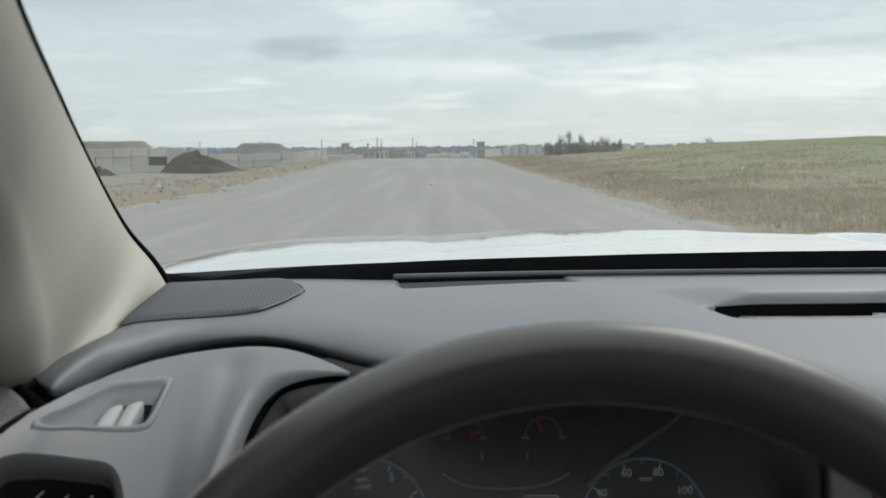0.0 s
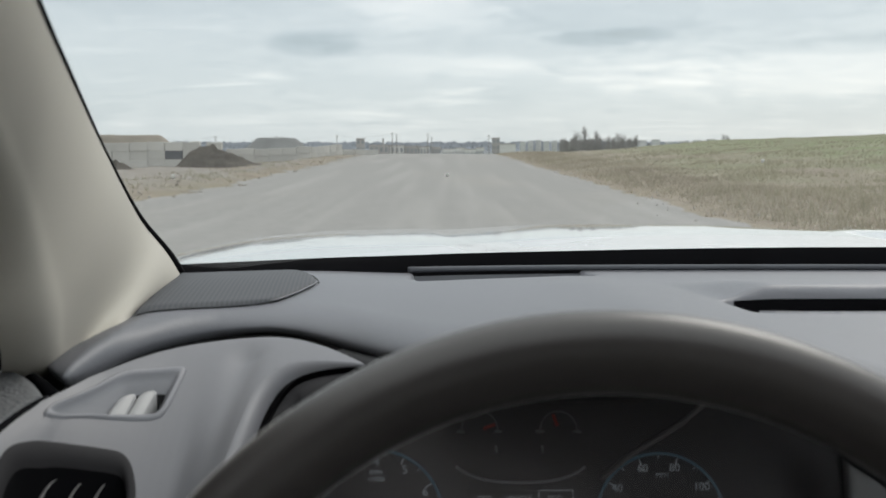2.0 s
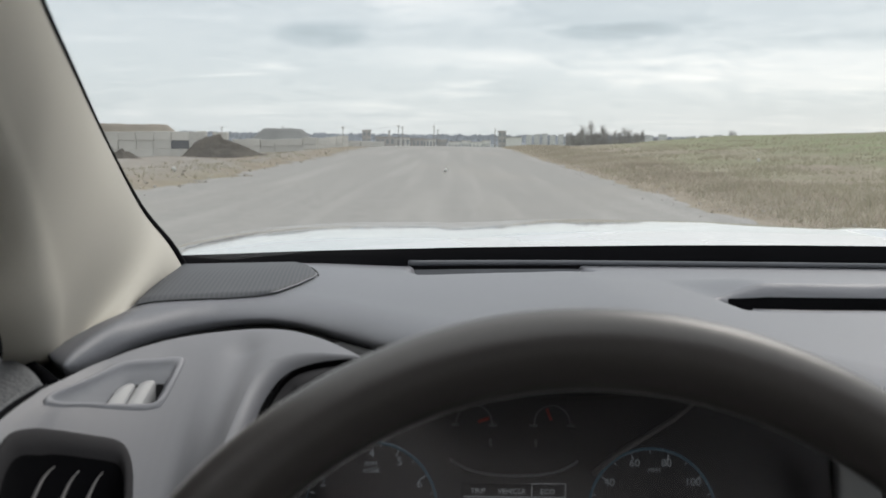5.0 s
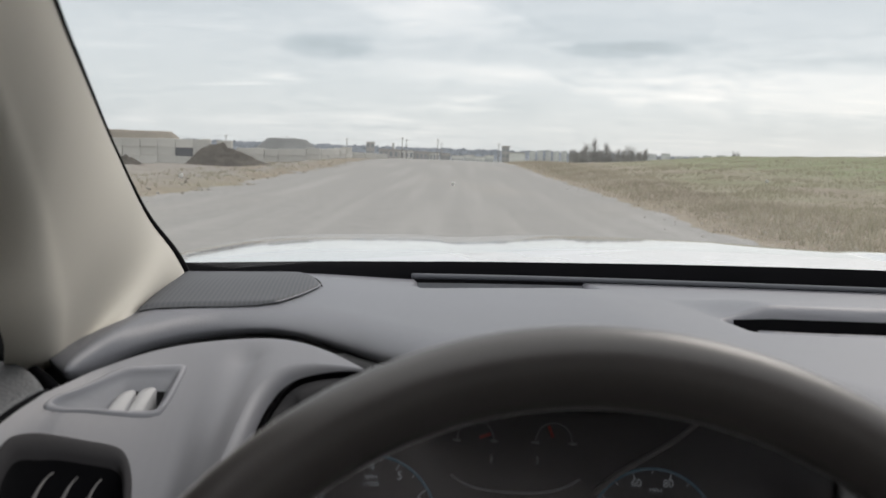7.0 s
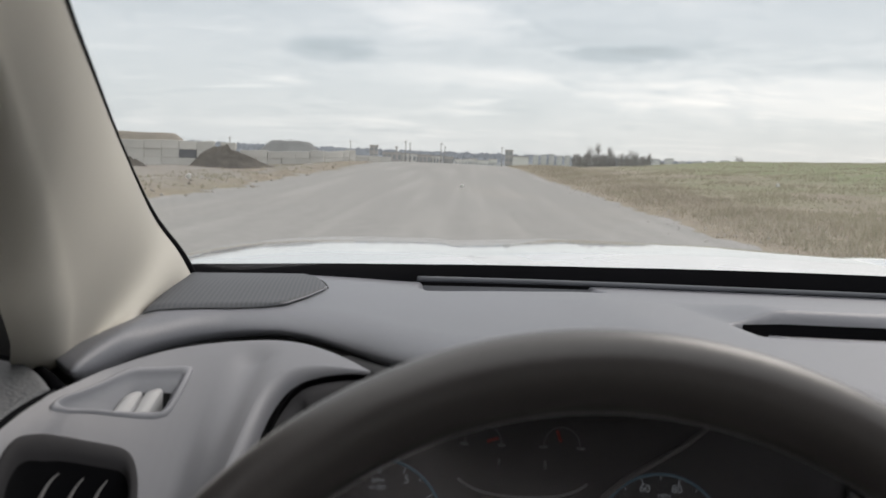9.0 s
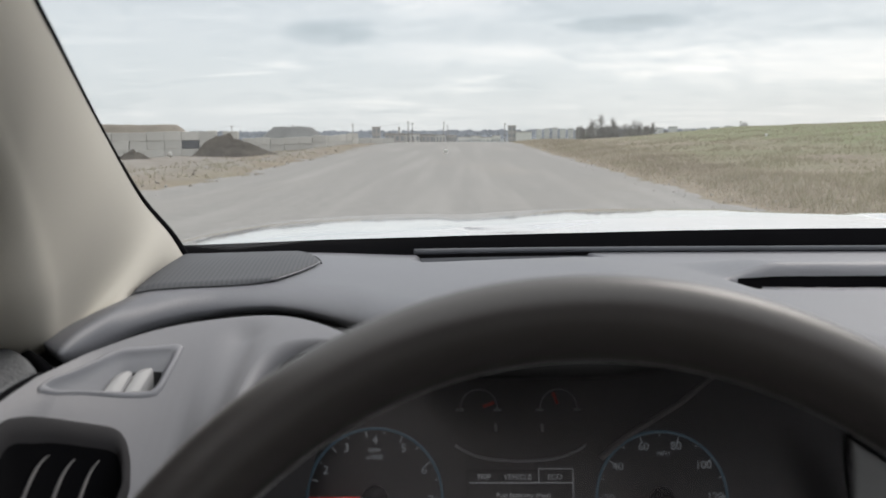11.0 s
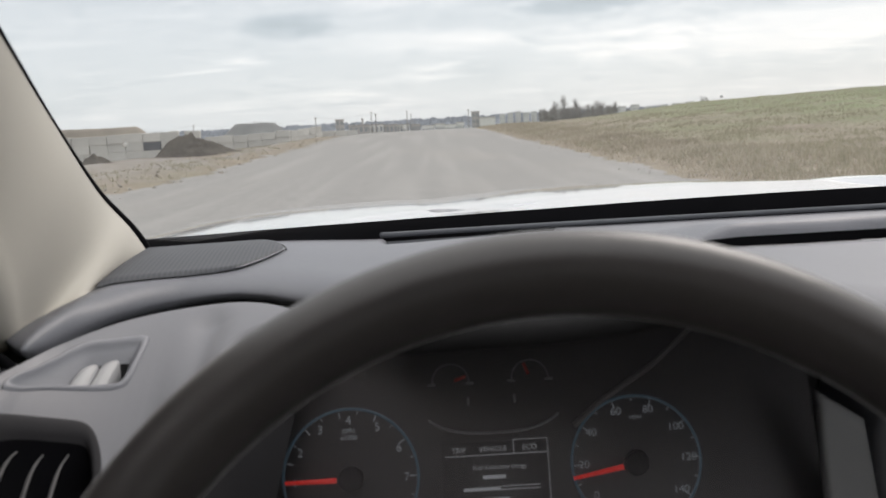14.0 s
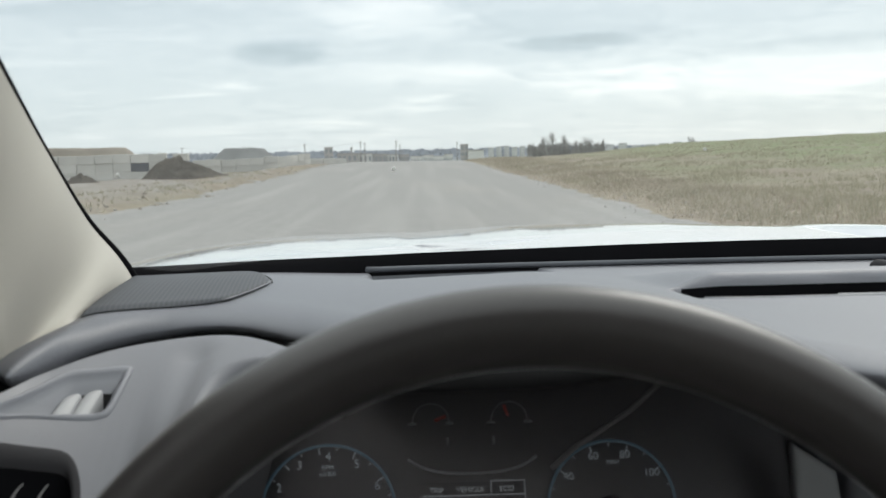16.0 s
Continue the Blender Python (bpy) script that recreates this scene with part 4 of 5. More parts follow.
lens = part("dial_cover", sheet(lambda x, y: cm @ Vector((x, y, 0.030 - 0.10 * y - 0.3 * (x - 0.02) ** 2)), list(np.linspace(-0.165, 0.222, 20)), list(np.linspace(-0.155, 0.082, 12))), cover, cluster, "clear plastic cover with a pale veil that lifts the blacks")
lens.visible_shadow = False


def dial(cx, cy, r, a0, a1, n, label):
    g = part("dial", tube([cm @ Vector((cx + r * math.cos(a), cy + r * math.sin(a), 0.0)) for a in np.linspace(radians(a0 + 12), radians(a1 - 12), 80)], 0.0011, 6), BLUE, cluster, label)
    for k in range(n):
        a = radians(a0 + (a1 - a0) * k / (n - 1))
        ln = 0.006 if k % 2 == 0 else 0.0035
        c, s_ = math.cos(a), math.sin(a)
        part("tick", tube([cm @ Vector((cx + (r - 0.0015) * c, cy + (r - 0.0015) * s_, 0.0005)), cm @ Vector((cx + (r - ln) * c, cy + (r - ln) * s_, 0.0005))], 0.0005, 4), MARK, g)
    return g


tach = dial(-0.1007, -0.0138, 0.0475, 198, -18, 14, "round engine speed dial with a faint blue ring")
for k in range(7):
    a = radians(183 - 31 * k)
    words(str(k + 1), 0.0085, MARK, cm @ Matrix.Translation((-0.1007 + 0.0394 * math.cos(a), -0.0138 + 0.0394 * math.sin(a), 0.0005)), tach, "numeral")
for txt, uy in (("RPM", 0.0182), ("x1000", 0.0136)):
    words(txt, 0.0048, MARK, cm @ Matrix.Translation((-0.101, uy, 0.0005)), tach)
speedo = dial(0.1008, -0.0142, 0.0455, 217, -35, 15, "round speed dial marked in miles per hour")
for k in range(8):
    a = radians(217 - 36 * k)
    words(str(20 * k), 0.0078, MARK, cm @ Matrix.Translation((0.1008 + 0.0370 * math.cos(a), -0.0142 + 0.0370 * math.sin(a), 0.0005)), speedo, "numeral")
words("MPH", 0.0046, MARK, cm @ Matrix.Translation((0.1025, 0.0160, 0.0005)), speedo)
for par, cx, cy, a in ((tach, -0.1007, -0.0150, 180), (speedo, 0.1008, -0.0155, 190)):
    c, s_ = math.cos(radians(a)), math.sin(radians(a))
    part("needle", tube([cm @ Vector((cx + 0.010 * c, cy + 0.010 * s_, 0.004)), cm @ Vector((cx + 0.046 * c, cy + 0.046 * s_, 0.003))], [0.0021, 0.0013], 8), RED, par, "red pointer")
    cap = bmesh.new()
    bmesh.ops.create_cone(cap, segments=24, radius1=0.0095, radius2=0.008, depth=0.006, cap_ends=True, matrix=cm @ Matrix.Translation((cx, cy, 0.003)))
    part("needle_cap", cap, FRIT_AND_SHADE, par)
for cx, rot in ((-0.0270, 20), (0.0295, 110)):
    sm = part("dial", tube([cm @ Vector((cx + 0.0130 * math.cos(a), 0.0480 + 0.0130 * math.sin(a), 0)) for a in np.linspace(radians(-10), radians(190), 30)], 0.0005, 5), FAINT, cluster, "small half-round gauge")
    c, s_ = math.cos(radians(rot)), math.sin(radians(rot))
    part("needle", tube([cm @ Vector((cx + 0.003 * c, 0.0480 + 0.003 * s_, 0.002)), cm @ Vector((cx + 0.0115 * c, 0.0480 + 0.0115 * s_, 0.002))], 0.0011, 6), DULLRED, sm, "red pointer")
    for k in (-1, 1):
        part("end_mark", slab([(-0.003, -0.001), (0.003, -0.001), (0.003, 0.001), (-0.003, 0.001)], 0.0005, cm @ Matrix.Translation((cx + k * 0.0134, 0.0467, 0))), FAINT, sm)
    part("symbol", slab([(-0.001, -0.003), (0.001, -0.003), (0.001, 0.003), (-0.001, 0.003)], 0.0005, cm @ Matrix.Translation((cx - math.copysign(0.0118, cx), 0.0342, 0))), FAINT, sm)
disp = part("display", slab([(-0.038, -0.06), (0.038, -0.06), (0.038, 0.013), (-0.038, 0.013)], 0.001, cm @ Matrix.Translation((0.002, -0.008, -0.001))), FACE, cluster, "small dark screen with pale text")
for txt, tx, ty, ts in (("TRIP", -0.024, 0.0, 0.0052), ("VEHICLE", 0.0, 0.0, 0.0052), ("ECO", 0.026, 0.0, 0.0052), ("Fuel Economy (mpg)", 0.004, -0.0125, 0.0046)):
    words(txt, ts, SCREEN, cm @ Matrix.Translation((tx, ty, 0.001)), disp)
for x0, x1, y0, y1 in ((-0.034, 0.014, -0.0042, -0.0036), (0.0145, 0.039, -0.0042, -0.0036), (0.0145, 0.039, 0.0055, 0.006), (0.0145, 0.015, -0.0042, 0.006), (0.0385, 0.039, -0.05, 0.006), (-0.008, 0.008, -0.0205, -0.018), (-0.022, 0.004, -0.0285, -0.0262), (0.004, 0.032, -0.0285, -0.028), (0.004, 0.032, -0.0262, -0.0257), (-0.008, 0.010, -0.036, -0.0335)):
    part("bar", slab([(x0, y0), (x1, y0), (x1, y1), (x0, y1)], 0.0004, cm @ Matrix.Translation((0, 0, 0.0006))), SCREEN, disp, smooth=False)
part("panel_trim", tube([cm @ Vector((0.002 + 0.046 * q, 0.0113 + 0.0040 * q * q + 0.007 * abs(q) ** 4, 0.002)) for q in np.linspace(-1, 1, 30)], 0.0010, 6), FASCIA, cluster)
part("panel_trim", tube([cm @ Vector((0.058, 0.013, 0.003)), cm @ Vector((0.0745, 0.027, 0.004)), cm @ Vector((0.115, 0.052, 0.007)), cm @ Vector((0.145, 0.077, 0.010))], 0.002, 6), DARK, cluster, "dark edge of the dial surround")

# middle console beside the instruments
part("console", slab([(-0.085, 0.0), (0.34, 0.0), (0.34, 0.52), (-0.05, 0.52), (-0.085, 0.40)], 0.10, Matrix.Translation((0, 0.72, 0.735)) @ pose(0, 0, 0, 90, 0, 0), 0.008), FASCIA, truck, "grey centre console")
part("console_trim", slab([(-0.120, 0.945), (-0.085, 0.945), (-0.095, 1.09), (-0.107, 1.157), (-0.137, 1.177), (-0.129, 1.09)], 0.012, Matrix.Translation((0, 0.60, 0)) @ pose(0, 0, 0, 90, 0, 0), 0.004), TRIM, truck, "pale grey trim beside the instruments")
part("console_trim", slab([(-0.066, 0.945), (-0.03, 0.945), (-0.045, 1.10), (-0.070, 1.135)], 0.012, Matrix.Translation((0, 0.60, 0)) @ pose(0, 0, 0, 90, 0, 0), 0.004), TRIM, truck)

# bonnet
BX = (-0.40, -0.30, -0.15, 0.07, 0.25, 0.60)
BYC = (1.36, 1.45, 1.70, 2.00, 2.15, 2.15)
BZC = (1.232, 1.2275, 1.2135, 1.198, 1.192, 1.184)
BZS = (1.184, 1.188, 1.191, 1.189, 1.187, 1.170)


def hood_pt(x, y):
    c = abs(x) / 0.82
    z = 1.2345 - 0.018 * (y - 1) - 0.012 * abs(y - 1) ** 3 - 0.018 * c ** 6 - 0.5 * max(0.0, y + 0.15 * c * c - 2.42) ** 1.4
    # lower middle panel with a crease across it
    yc, zc, zs = (float(np.interp(x, BX, k)) for k in (BYC, BZC, BZS))
    s = (y - yc) / (2.35 - yc)
    if s < 0:
        zm = zc + 0.020 * (yc - y)
    elif s < 1:
        zm = zc + (zs - zc) * s ** 1.6
    else:
        zm = zs - 0.08 * (y - 2.35) - 0.5 * (y - 2.35) ** 1.4
    zm -= 0.006 * float(smooth(-0.12, -0.36, x)) * float(smooth(1.30, 1.60, y))
    k = float(smooth(-0.405, -0.385, x + 0.05 * (y - 1.7))) * float(smooth(0.62, 0.50, x))
    return (x, y, z + (zm - z) * k)


part("bonnet", sheet(lambda x, v: hood_pt(x, (max(0.98, rear_y(x)) + 0.025) * (1 - v) + 2.62 * v), list(np.linspace(-0.86, 0.86, 260)), list(np.linspace(0, 1, 160)), 0.01), PAINT, truck, "white painted bonnet with a raised centre")


part("front_body", box(1.62, 1.10, 0.66, (0, 1.92, 0.80), 0.06), PAINT, truck, "white painted front wings and nose")
for sx in (-1, 1):
    part("outer_door", box(0.05, 2.75, 0.78, (sx * 0.79, -0.03, 0.80), 0.02), PAINT, truck, "white painted door side")
    for wy in (1.78, -1.05):
        tyre = []
        for rr, wx in ((0.24, -0.11), (0.33, -0.125), (0.365, -0.10), (0.37, 0.0), (0.365, 0.10), (0.33, 0.125), (0.24, 0.11)):
            tyre.append([(sx * 0.74 + wx, wy + rr * math.cos(a), 0.385 + rr * math.sin(a)) for a in np.linspace(0, 2 * math.pi, 41)[:-1]])
        wh = part("wheel", loft(tyre + tyre[:1]), BLACK, truck, "black rubber tyre on a steel rim")
        rim_b = bmesh.new()
        bmesh.ops.create_cone(rim_b, segments=32, radius1=0.245, radius2=0.235, depth=0.16, cap_ends=True, matrix=pose(sx * 0.74, wy, 0.385, 0, 90, 0))
        part("rim", rim_b, TRIM, wh)


# ---- things outside ----
def bearing(deg, d):
    return -0.39 + d * math.sin(radians(deg)), d * math.cos(radians(deg))


def mound(name, deg, d, w, dep, h, material, label, flat=0.45, rough=0.08, peak=0.0):
    x0, y0 = bearing(deg, d)
    z0 = gz(x0, y0) - 0.3
    def pt(u, v):
        r = min(1.0, math.hypot((u - peak) / (1 - peak if u > peak else 1 + peak), v))
        k = max(0, min(1, (1 - r) / (1 - flat)))
        nz = rough * noise2(u * 4 + x0, v * 4 + y0, 1.0) + 0.45 * rough * noise2(u * 15 + x0, v * 15 + y0, 1.0)
        return (u * w / 2, v * dep / 2, (h + 0.3) * k * (1 + nz))
    ob = part(name, sheet(pt, list(np.linspace(-1, 1, 60)), list(np.linspace(-1, 1, 40))), material)
    ob.matrix_world = pose(x0, y0, z0, 0, 0, 0)
    return tagged(ob, label, "mound")


mound("sand_mound", -19.2, 77, 14, 6, 2.25, SAND, "broad brown sand heap behind a concrete block wall", 0.55, 0.04)
mound("stone_mound", -9.9, 88, 9.0, 7, 2.0, STONE, "dark grey crushed stone heap behind concrete blocks", 0.38, 0.03)
mound("soil_mound", -12.6, 68, 8.5, 4, 1.15, SOIL, "low dark heap of loose soil tailing off to one side", 0.12, 0.40, -0.5)
mound("rubble_mound", -19.0, 66, 3.6, 2.4, 0.5, SOIL, "small heap of dark rubble and scrap", 0.1, 0.5)


def block_mesh(material):
    bm = box(1.182, 0.58, 0.588, (0, 0, 0.294), 0.025)
    me = bpy.data.meshes.new("block")
    bm.to_mesh(me)
    bm.free()
    me.materials.append(material)
    return me


BLOCK, BLOCK_DARK = block_mesh(CONCRETE), block_mesh(DARKBLOCK)


def block_wall(deg, d, turn, cols, rows, label, skip=(), tall=()):
    """A dry wall of large concrete blocks, running to its own right from deg, d."""
    x0, y0 = bearing(deg, d)
    w = tagged(new("block_wall"), label, "wall", group="concrete block walls")
    w.matrix_world = pose(x0, y0, 0, 0, 0, turn)
    rnd = random.Random(int(d * 10 + cols))
    for c in range(cols):
        px, py = x0 + (c + 0.5) * 1.2 * math.cos(radians(turn)), y0 + (c + 0.5) * 1.2 * math.sin(radians(turn))
        z = gz(px, py) - 0.06
        for r in range(rows + (1 if c in tall else 0)):
            b = new("block", BLOCK_DARK if (c, r) in skip else BLOCK)
            b.parent = w
            b.matrix_basis = pose((c + 0.5) * 1.2 + rnd.uniform(-0.02, 0.02), rnd.uniform(-0.05, 0.05), z + r * 0.60, 0, 0, rnd.uniform(-1.5, 1.5))
    return w


block_wall(-21.9, 71, 4, 8, 3, "wall of pale concrete blocks with two dark ones", skip=((1, 1), (6, 1)))
block_wall(-14.7, 71.5, 100, 4, 3, "end wall of stacked concrete blocks")
block_wall(-13.9, 78, 0, 1, 3, "stack of grey concrete blocks")
block_wall(-12.8, 84, 3, 6, 2, "wall of concrete blocks holding a stone heap")
block_wall(-8.0, 84.5, 70, 5, 2, "pale end wall of concrete blocks")
block_wall(-7.4, 96, 20, 5, 1, "low row of concrete blocks")


def utility_pole(deg, d, h, lean=0.0, arm=0.9):
    x, y = bearing(deg, d)
    z = gz(x, y) - 0.3
    p = tagged(new("utility_pole"), "slim grey utility pole with a short crossarm", "utility pole", group="roadside utility poles")
    p.matrix_world = pose(x, y, z, 0, lean, 0)
    part("shaft", tube([(0, 0, 0), (0, 0, h * 0.5), (0, 0, h)], [0.17, 0.14, 0.11], 10), WOODPOLE, p)
    part("crossarm", box(arm, 0.10, 0.10, (0, 0, h - 0.5), 0.01), WOODPOLE, p)
    for k in (-0.45, 0, 0.45):
        part("insulator", tube([(k * arm, 0, h - 0.45), (k * arm, 0, h - 0.2)], 0.05, 6), PALE, p)
    return Vector((x, y, z + h - 0.2))


tops = [utility_pole(b, d, h) for b, d, h in ((-17.4, 300, 8.2), (-13.4, 300, 8.4), (-9.9, 300, 8.6), (-6.35, 300, 8.8), (-3.05, 300, 9.6))]
utility_pole(-2.8, 310, 9.3)
for b, d, h, ln in ((-0.95, 300, 9.4, 1.0), (-0.75, 360, 9.2, 2.0), (-0.6, 440, 9.2, 0.0), (-0.45, 540, 9.2, 0.0)):
    utility_pole(b, d, h, ln)
utility_pole(2.73, 320, 9.2)
for a, b in zip(tops, tops[1:]):
    w = part("power_line", tube([a.lerp(b, t) - Vector((0, 0, 1.0 * math.sin(math.pi * t))) for t in np.linspace(0, 1, 14)], 0.018, 4), WOODPOLE)
    tagged(w, "thin dark overhead wire between utility poles", "power line", group="overhead wires")


# ---- town beyond the crest ----
def far_building(name, deg, d, w, dep, top, material, label, floors=6, cols=5, win=True, turn=0.0):
    x, y = bearing(deg, d)
    z = gz(x, y) - 1.0
    zt = 1.36 + d * math.tan(radians(top + 0.12))
    h = zt - z
    b = tagged(new(name), label, "building", group="buildings of the far town")
    b.matrix_world = pose(x, y, z, 0, 0, -deg + turn)
    part("wall", box(w, dep, h, (0, 0, h / 2), 0.1), material, b)
    part("roof", box(w + 0.6, dep + 0.6, 0.6, (0, 0, h + 0.3), 0.1), GREYWALL, b)
    if win:
        fl = h / floors
        pane = box(w / cols * 0.55, 0.3, fl * 0.5)
        me = bpy.data.meshes.new("window")
        pane.to_mesh(me)
        pane.free()
        me.materials.append(GLASSDARK)
        for i in range(cols):
            for k in range(floors):
                o = new("window", me)
                o.parent = b
                o.location = (-w / 2 + w / cols * (i + 0.5), -dep / 2, fl * (k + 0.55))
    return b


far_building("tower_block", -4.95, 620, 5.4, 6, 0.42, GREYWALL, "grey concrete tower of a works yard", 5, 2)
for k, (b, w, t) in enumerate(((-3.85, 13, 0.05), (-2.9, 12, 0.02), (-2.0, 11, -0.02), (-1.2, 9, -0.05), (-0.45, 7, -0.08))):
    far_building("works_hall", b, 640 + 12 * k, w, 12, t, PALE if k % 2 else GREYWALL, "long pale works hall of concrete panels", 3, 4)
far_building("chimney", -3.6, 640, 1.3, 1.3, 0.40, GREYWALL, "thin grey works chimney", 2, 1, False)
far_building("tower_block", 3.15, 560, 4.6, 6, 0.45, GREYWALL, "grey tower beside a white hall", 5, 2)
far_building("white_hall", 3.85, 555, 9.0, 8, 0.10, PALE, "white windowless storage hall", 2, 3, False)
for k in range(9):
    far_building("apartment_block", 4.75 + 0.47 * k, 1500 + 14 * (k % 3), 8.6, 12, 0.25 + 0.05 * ((k * 7) % 3), PALE, "pale high-rise apartment block in the far town", 9, 4)
for k in range(8):
    far_building("apartment_block", 10.2 + 0.78 * k, 1600 + 20 * (k % 3), 14, 12, 0.20 + 0.05 * ((k * 5) % 4), PALE, "pale high-rise apartment block in the far town", 9, 5)
for b, w, t in ((0.3, 12, -0.18), (1.0, 9, -0.12), (1.6, 14, -0.2), (2.2, 8, -0.1), (-7.6, 14, -0.2), (-8.8, 10, -0.25), (-5.8, 16, -0.2)):
    far_building("house", b, 900, w, 9, t, PALE, "low white house of the far town", 2, 4)
for b, w, t in ((20.2, 30, 0.15), (22.4, 22, 0.20)):
    far_building("white_hall", b, 1100, w, 12, t, PALE, "long white hall on the skyline", 2, 8)


# ---- trees ----
def tree_parts(seed, h):
    """A slim bare tree: several steep limbs, each with sprays of thin twigs."""
    rnd = random.Random(seed)
    t = tagged(new("tree"), "bare grey-brown tree with a ragged twiggy crown", "tree", group="stand of bare trees")
    part("trunk", tube([(0, 0, 0), (0.12, 0, h * 0.4), (0.0, 0.1, h * 0.75), (0.05, 0, h * 0.98)], [0.17, 0.12, 0.07, 0.015], 8), BARK, t)
    vs, fs = [], []
    for k in range(34):
        z0 = h * (0.05 + 0.76 * rnd.random() ** 0.7)
        a, r = rnd.uniform(0, 6.28), h * rnd.uniform(0.05, 0.19) * (0.45 + 0.75 * math.sin(math.pi * min(1.0, z0 / h + 0.15)))
        base = Vector((0, 0, z0))
        tip = Vector((r * math.cos(a), r * math.sin(a), z0 + h * rnd.uniform(0.10, 0.24)))
        if k < 10:
            part("limb", tube([base, base.lerp(tip, 0.5) + Vector((0.4 * r * math.cos(a), 0.4 * r * math.sin(a), -0.1)), tip], [0.06, 0.04, 0.012], 5), BARK, t)
        for q in range(60):
            f = rnd.uniform(0.10, 1.05)
            c = base.lerp(tip, f) + Vector((rnd.gauss(0, 0.22), rnd.gauss(0, 0.22), rnd.gauss(0, 0.2)))
            dv = Vector((rnd.gauss(0, 0.7), rnd.gauss(0, 0.7), rnd.uniform(0.4, 1.6))).normalized() * rnd.uniform(0.3, 0.9)
            sd = dv.cross(Vector((rnd.gauss(0, 1), rnd.gauss(0, 1), rnd.gauss(0, 1)))).normalized() * rnd.uniform(0.012, 0.032)
            i = len(vs)
            vs += [c - sd, c + sd, c + dv]
            fs.append((i, i + 1, i + 2))
    me = bpy.data.meshes.new("crown")
    me.from_pydata(vs, [], fs)
    part("crown", me, TWIG_HAZED, t, smooth=False)
    return t


protos = [tree_parts(11 + k, h) for k, h in enumerate((8.5, 10.0, 7.0))]
rnd = random.Random(5)
spots = [(7.0 + 0.135 * k + rnd.uniform(-0.06, 0.06), 330 + rnd.uniform(-25, 25), 1.0) for k in range(34)] + [(11.9 + 0.40 * k + rnd.uniform(-0.25, 0.25), 350 + rnd.uniform(-30, 30), 0.85) for k in range(13)] + [(7.4, 322, 1.15), (9.1, 335, 1.2), (16.4, 345, 1.1)]
for k, (b, d, sc_) in enumerate(spots):
    x, y = bearing(b, d)
    s_ = sc_ * rnd.uniform(0.8, 1.15)
    place = pose(x, y, gz(x, y) - 0.2, 0, 0, rnd.uniform(0, 360)) @ Matrix.Scale(s_ * rnd.uniform(0.72, 1.18), 4)
    if k < len(protos):
        protos[k].matrix_world = place
    else:
        copy_thing(protos[k % 3], place)


# far woods along the skyline
def clumps(name, n, d0, d1, b0, b1, size, material, label, seed):
    rnd = random.Random(seed)
    vs, fs = [], []
    for k in range(n):
        b, d = rnd.uniform(b0, b1), rnd.uniform(d0, d1)
        x, y = bearing(b, d)
        z = gz(x, y)
        h, w = size * rnd.uniform(0.5, 1.2), size * rnd.uniform(0.5, 1.3)
        c, s_ = math.cos(radians(b)), -math.sin(radians(b))
        i = len(vs)
        for q in range(7):
            a = math.pi * q / 6
            rr = rnd.uniform(0.75, 1.15)
            vs.append((x + c * w * math.cos(a) * rr, y + s_ * w * math.cos(a) * rr, z + h * math.sin(a) * rr))
        vs.append((x, y - w * 0.5, z))
        for q in range(6):
            fs.append((i + q, i + q + 1, i + 7))
    me = bpy.data.meshes.new(name)
    me.from_pydata(vs, [], fs)
    return tagged(part(name, me, material, smooth=False), label, "woods", kind="stuff")


clumps("hazed_woods", 2600, 2500, 3600, -30, 32, 14, HAZED_WOOD, "woods along the skyline, coloured blue-grey for haze", 3)
clumps("scrub", 700, 420, 900, -24, 8, 2.2, TWIG_HAZED, "low brown scrub below the crest", 4)


# ---- grass, weeds and stones ----
def tufts(name, n, area, h0, h1, material, label, seed, blades=5, keep=None):
    rnd = random.Random(seed)
    vs, fs = [], []
    k = 0
    while k < n:
        f = rnd.random() ** 1.6
        y = area[2] + (area[3] - area[2]) * f
        x = area[0] + (area[1] - area[0]) * rnd.random()
        k += 1
        if keep and not keep(x, y, rnd):
            continue
        z = gz(x, y) - 0.02
        for q in range(blades):
            a, r = rnd.uniform(0, 6.28), rnd.uniform(0, 0.10)
            bx, by = x + r * math.cos(a), y + r * math.sin(a)
            h = rnd.uniform(h0, h1)
            lx, ly = rnd.gauss(0, 0.35) * h, rnd.gauss(0, 0.35) * h
            wd = rnd.uniform(0.006, 0.016)
            t = rnd.uniform(0, 6.28)
            i = len(vs)
            vs += [(bx - wd * math.cos(t), by - wd * math.sin(t), z), (bx + wd * math.cos(t), by + wd * math.sin(t), z), (bx + lx, by + ly, z + h)]
            fs.append((i, i + 1, i + 2))
    me = bpy.data.meshes.new(name)
    me.from_pydata(vs, [], fs)
    return tagged(part(name, me, material, smooth=False), label, "grass", kind="stuff")


def straw_side(x, y, rnd):
    return x > road_edges(y)[1] + 0.5 and noise2(x, y, 0.35) > 0.05


def right_side(x, y, rnd):
    return x > road_edges(y)[1] + rnd.uniform(-0.1, 0.9)


def left_side(x, y, rnd):
    return x < road_edges(y)[0] + rnd.uniform(-0.6, 0.2) and noise2(x, y, 0.5) > -0.1


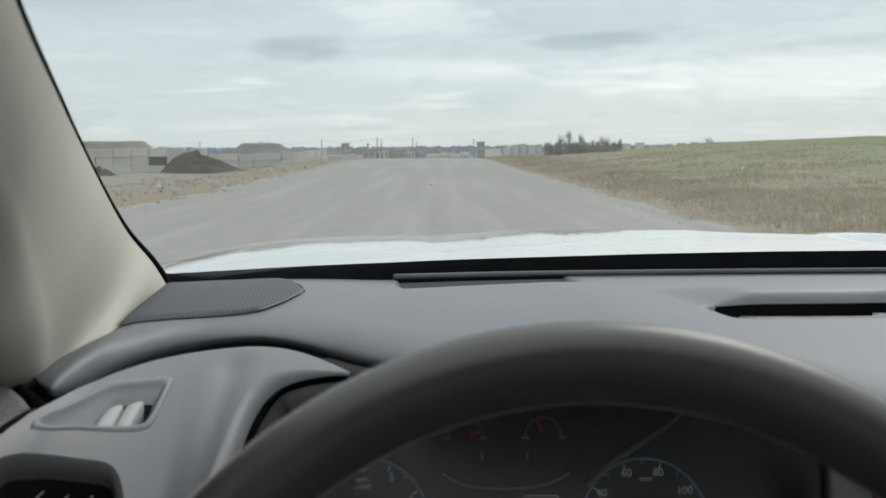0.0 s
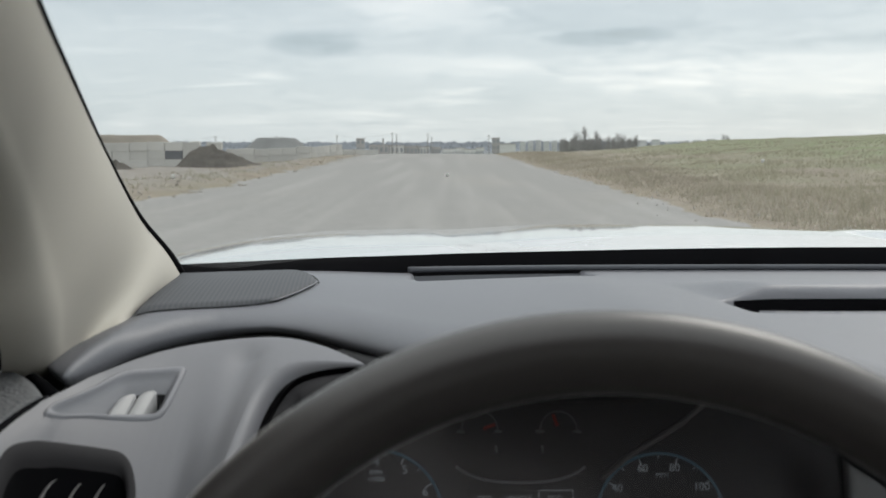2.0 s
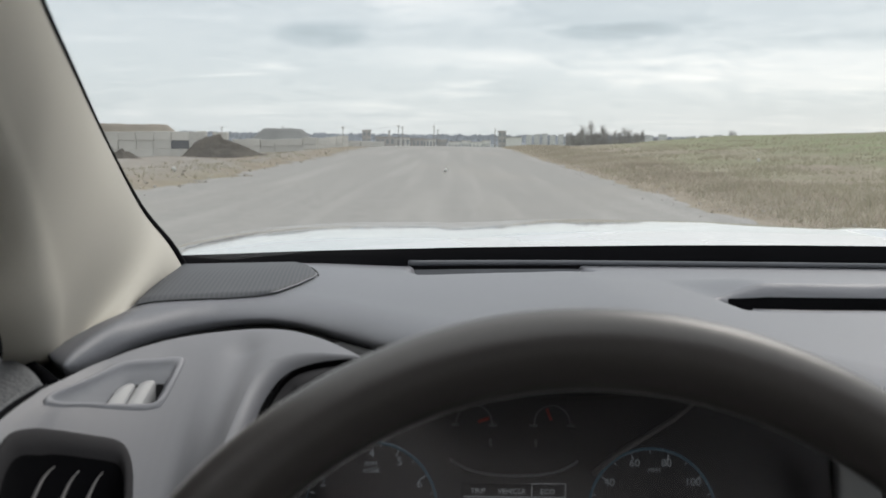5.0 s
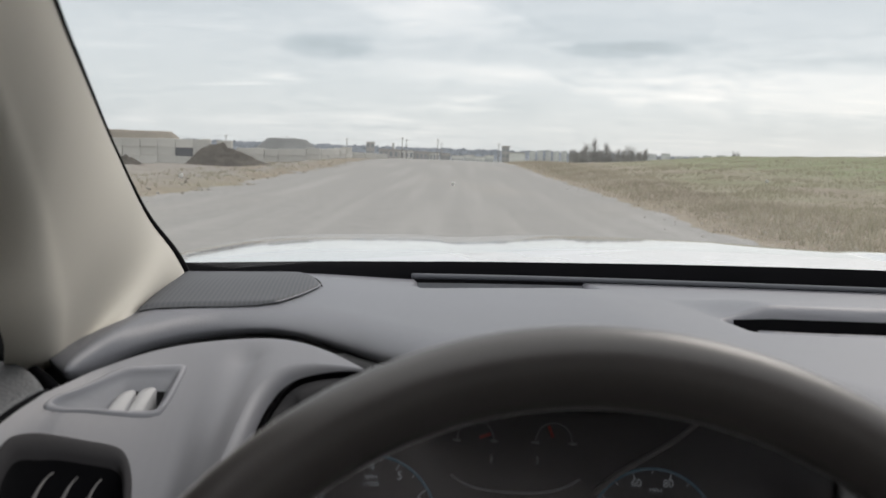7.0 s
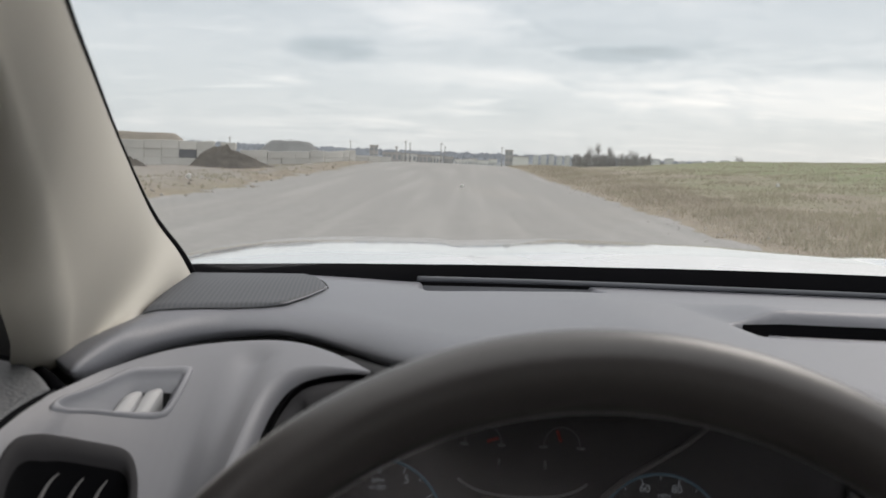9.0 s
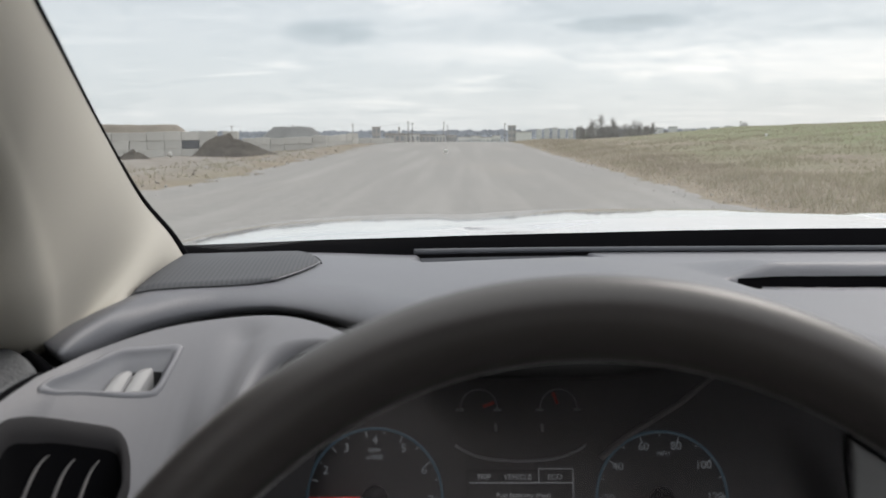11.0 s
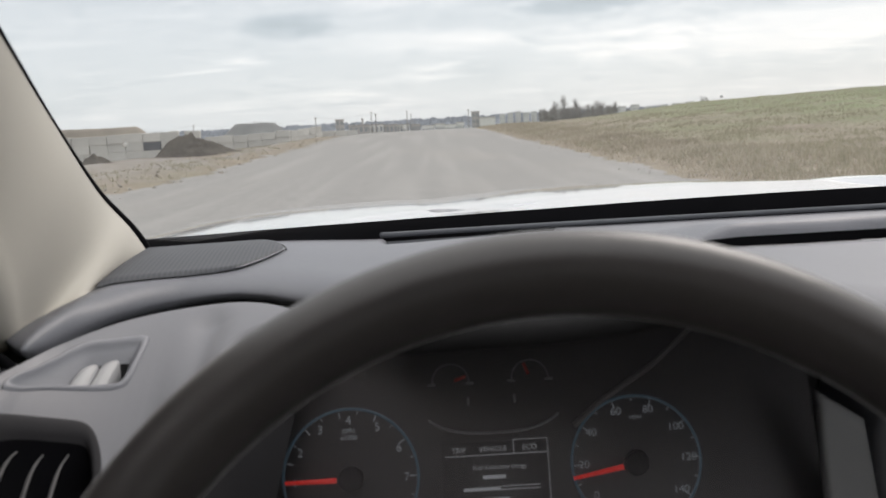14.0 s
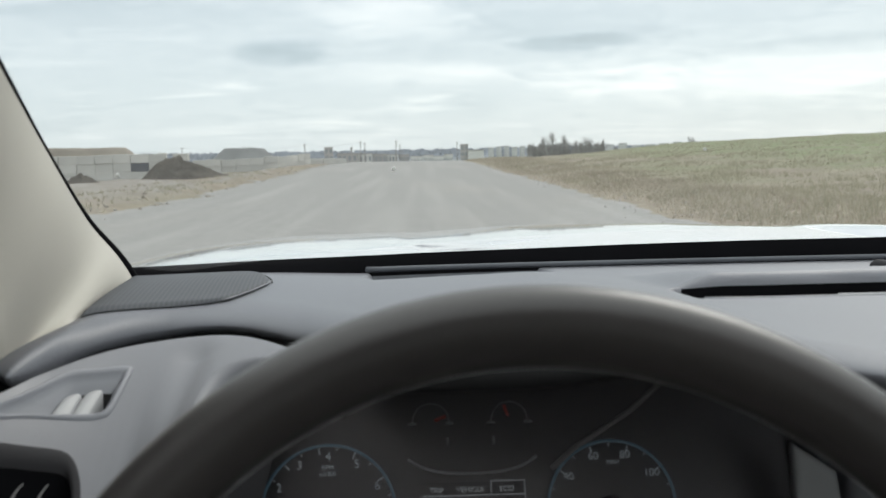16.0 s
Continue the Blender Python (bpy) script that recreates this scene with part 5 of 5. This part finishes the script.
def verge(x, y, rnd):
    return road_edges(y)[1] + rnd.uniform(0.1, 1.2) < x < 8.6 + 2.0 * noise2(x, y, 0.15) + rnd.uniform(-1, 1)


tufts("verge_grass", 26000, (4.8, 11, 9, 110), 0.05, 0.17, VERGE, "brown dead grass along the road edge", 31, 5, verge)
tufts("dry_grass", 60000, (7.2, 42, 9, 95), 0.03, 0.09, BLADES, "dry straw-coloured and green grass blades beside the road", 8, 5, right_side)
tufts("straw", 9000, (5.6, 24, 12, 70), 0.10, 0.26, BLADES, "taller pale straw clumps on the bank", 21, 6, straw_side)
tufts("weeds", 4000, (-16, -7, 16, 85), 0.05, 0.22, BLADES, "dead brown weeds on the road shoulder", 9, 4, left_side)


def stones(name, n, area, r0, r1, material, label, seed, keep):
    rnd = random.Random(seed)
    vs, fs = [], []
    while n:
        n -= 1
        x, y = rnd.uniform(area[0], area[1]), area[2] + (area[3] - area[2]) * rnd.random() ** 1.5
        if not keep(x, y, rnd):
            continue
        z, r = gz(x, y), rnd.uniform(r0, r1) * rnd.random()
        i = len(vs)
        for dx, dy, dz in ((1, 0, 0.1), (0, 1, 0.1), (-1, 0, 0.1), (0, -1, 0.1), (0, 0, 0.9), (0, 0, -0.4)):
            vs.append((x + dx * r * rnd.uniform(0.6, 1.3), y + dy * r * rnd.uniform(0.6, 1.3), z + 0.02 + dz * r * rnd.uniform(0.6, 1.2)))
        for a, b in ((0, 1), (1, 2), (2, 3), (3, 0)):
            fs += [(i + a, i + b, i + 4), (i + b, i + a, i + 5)]
    me = bpy.data.meshes.new(name)
    me.from_pydata(vs, [], fs)
    return tagged(part(name, me, material, smooth=False), label, "stones", kind="stuff")


stones("clods", 1100, (-17, -6.5, 14, 100), 0.03, 0.11, CLOD, "brown clods of earth along the shoulder", 12, lambda x, y, r: x < road_edges(y)[0] + 0.5)
stones("loose_stones", 2600, (-9, 6.2, 12, 70), 0.02, 0.06, GRAVEL_EDGE, "loose pale stones at the road edges", 13, lambda x, y, r: x > road_edges(y)[1] - 0.9 or x < road_edges(y)[0] + 1.0)
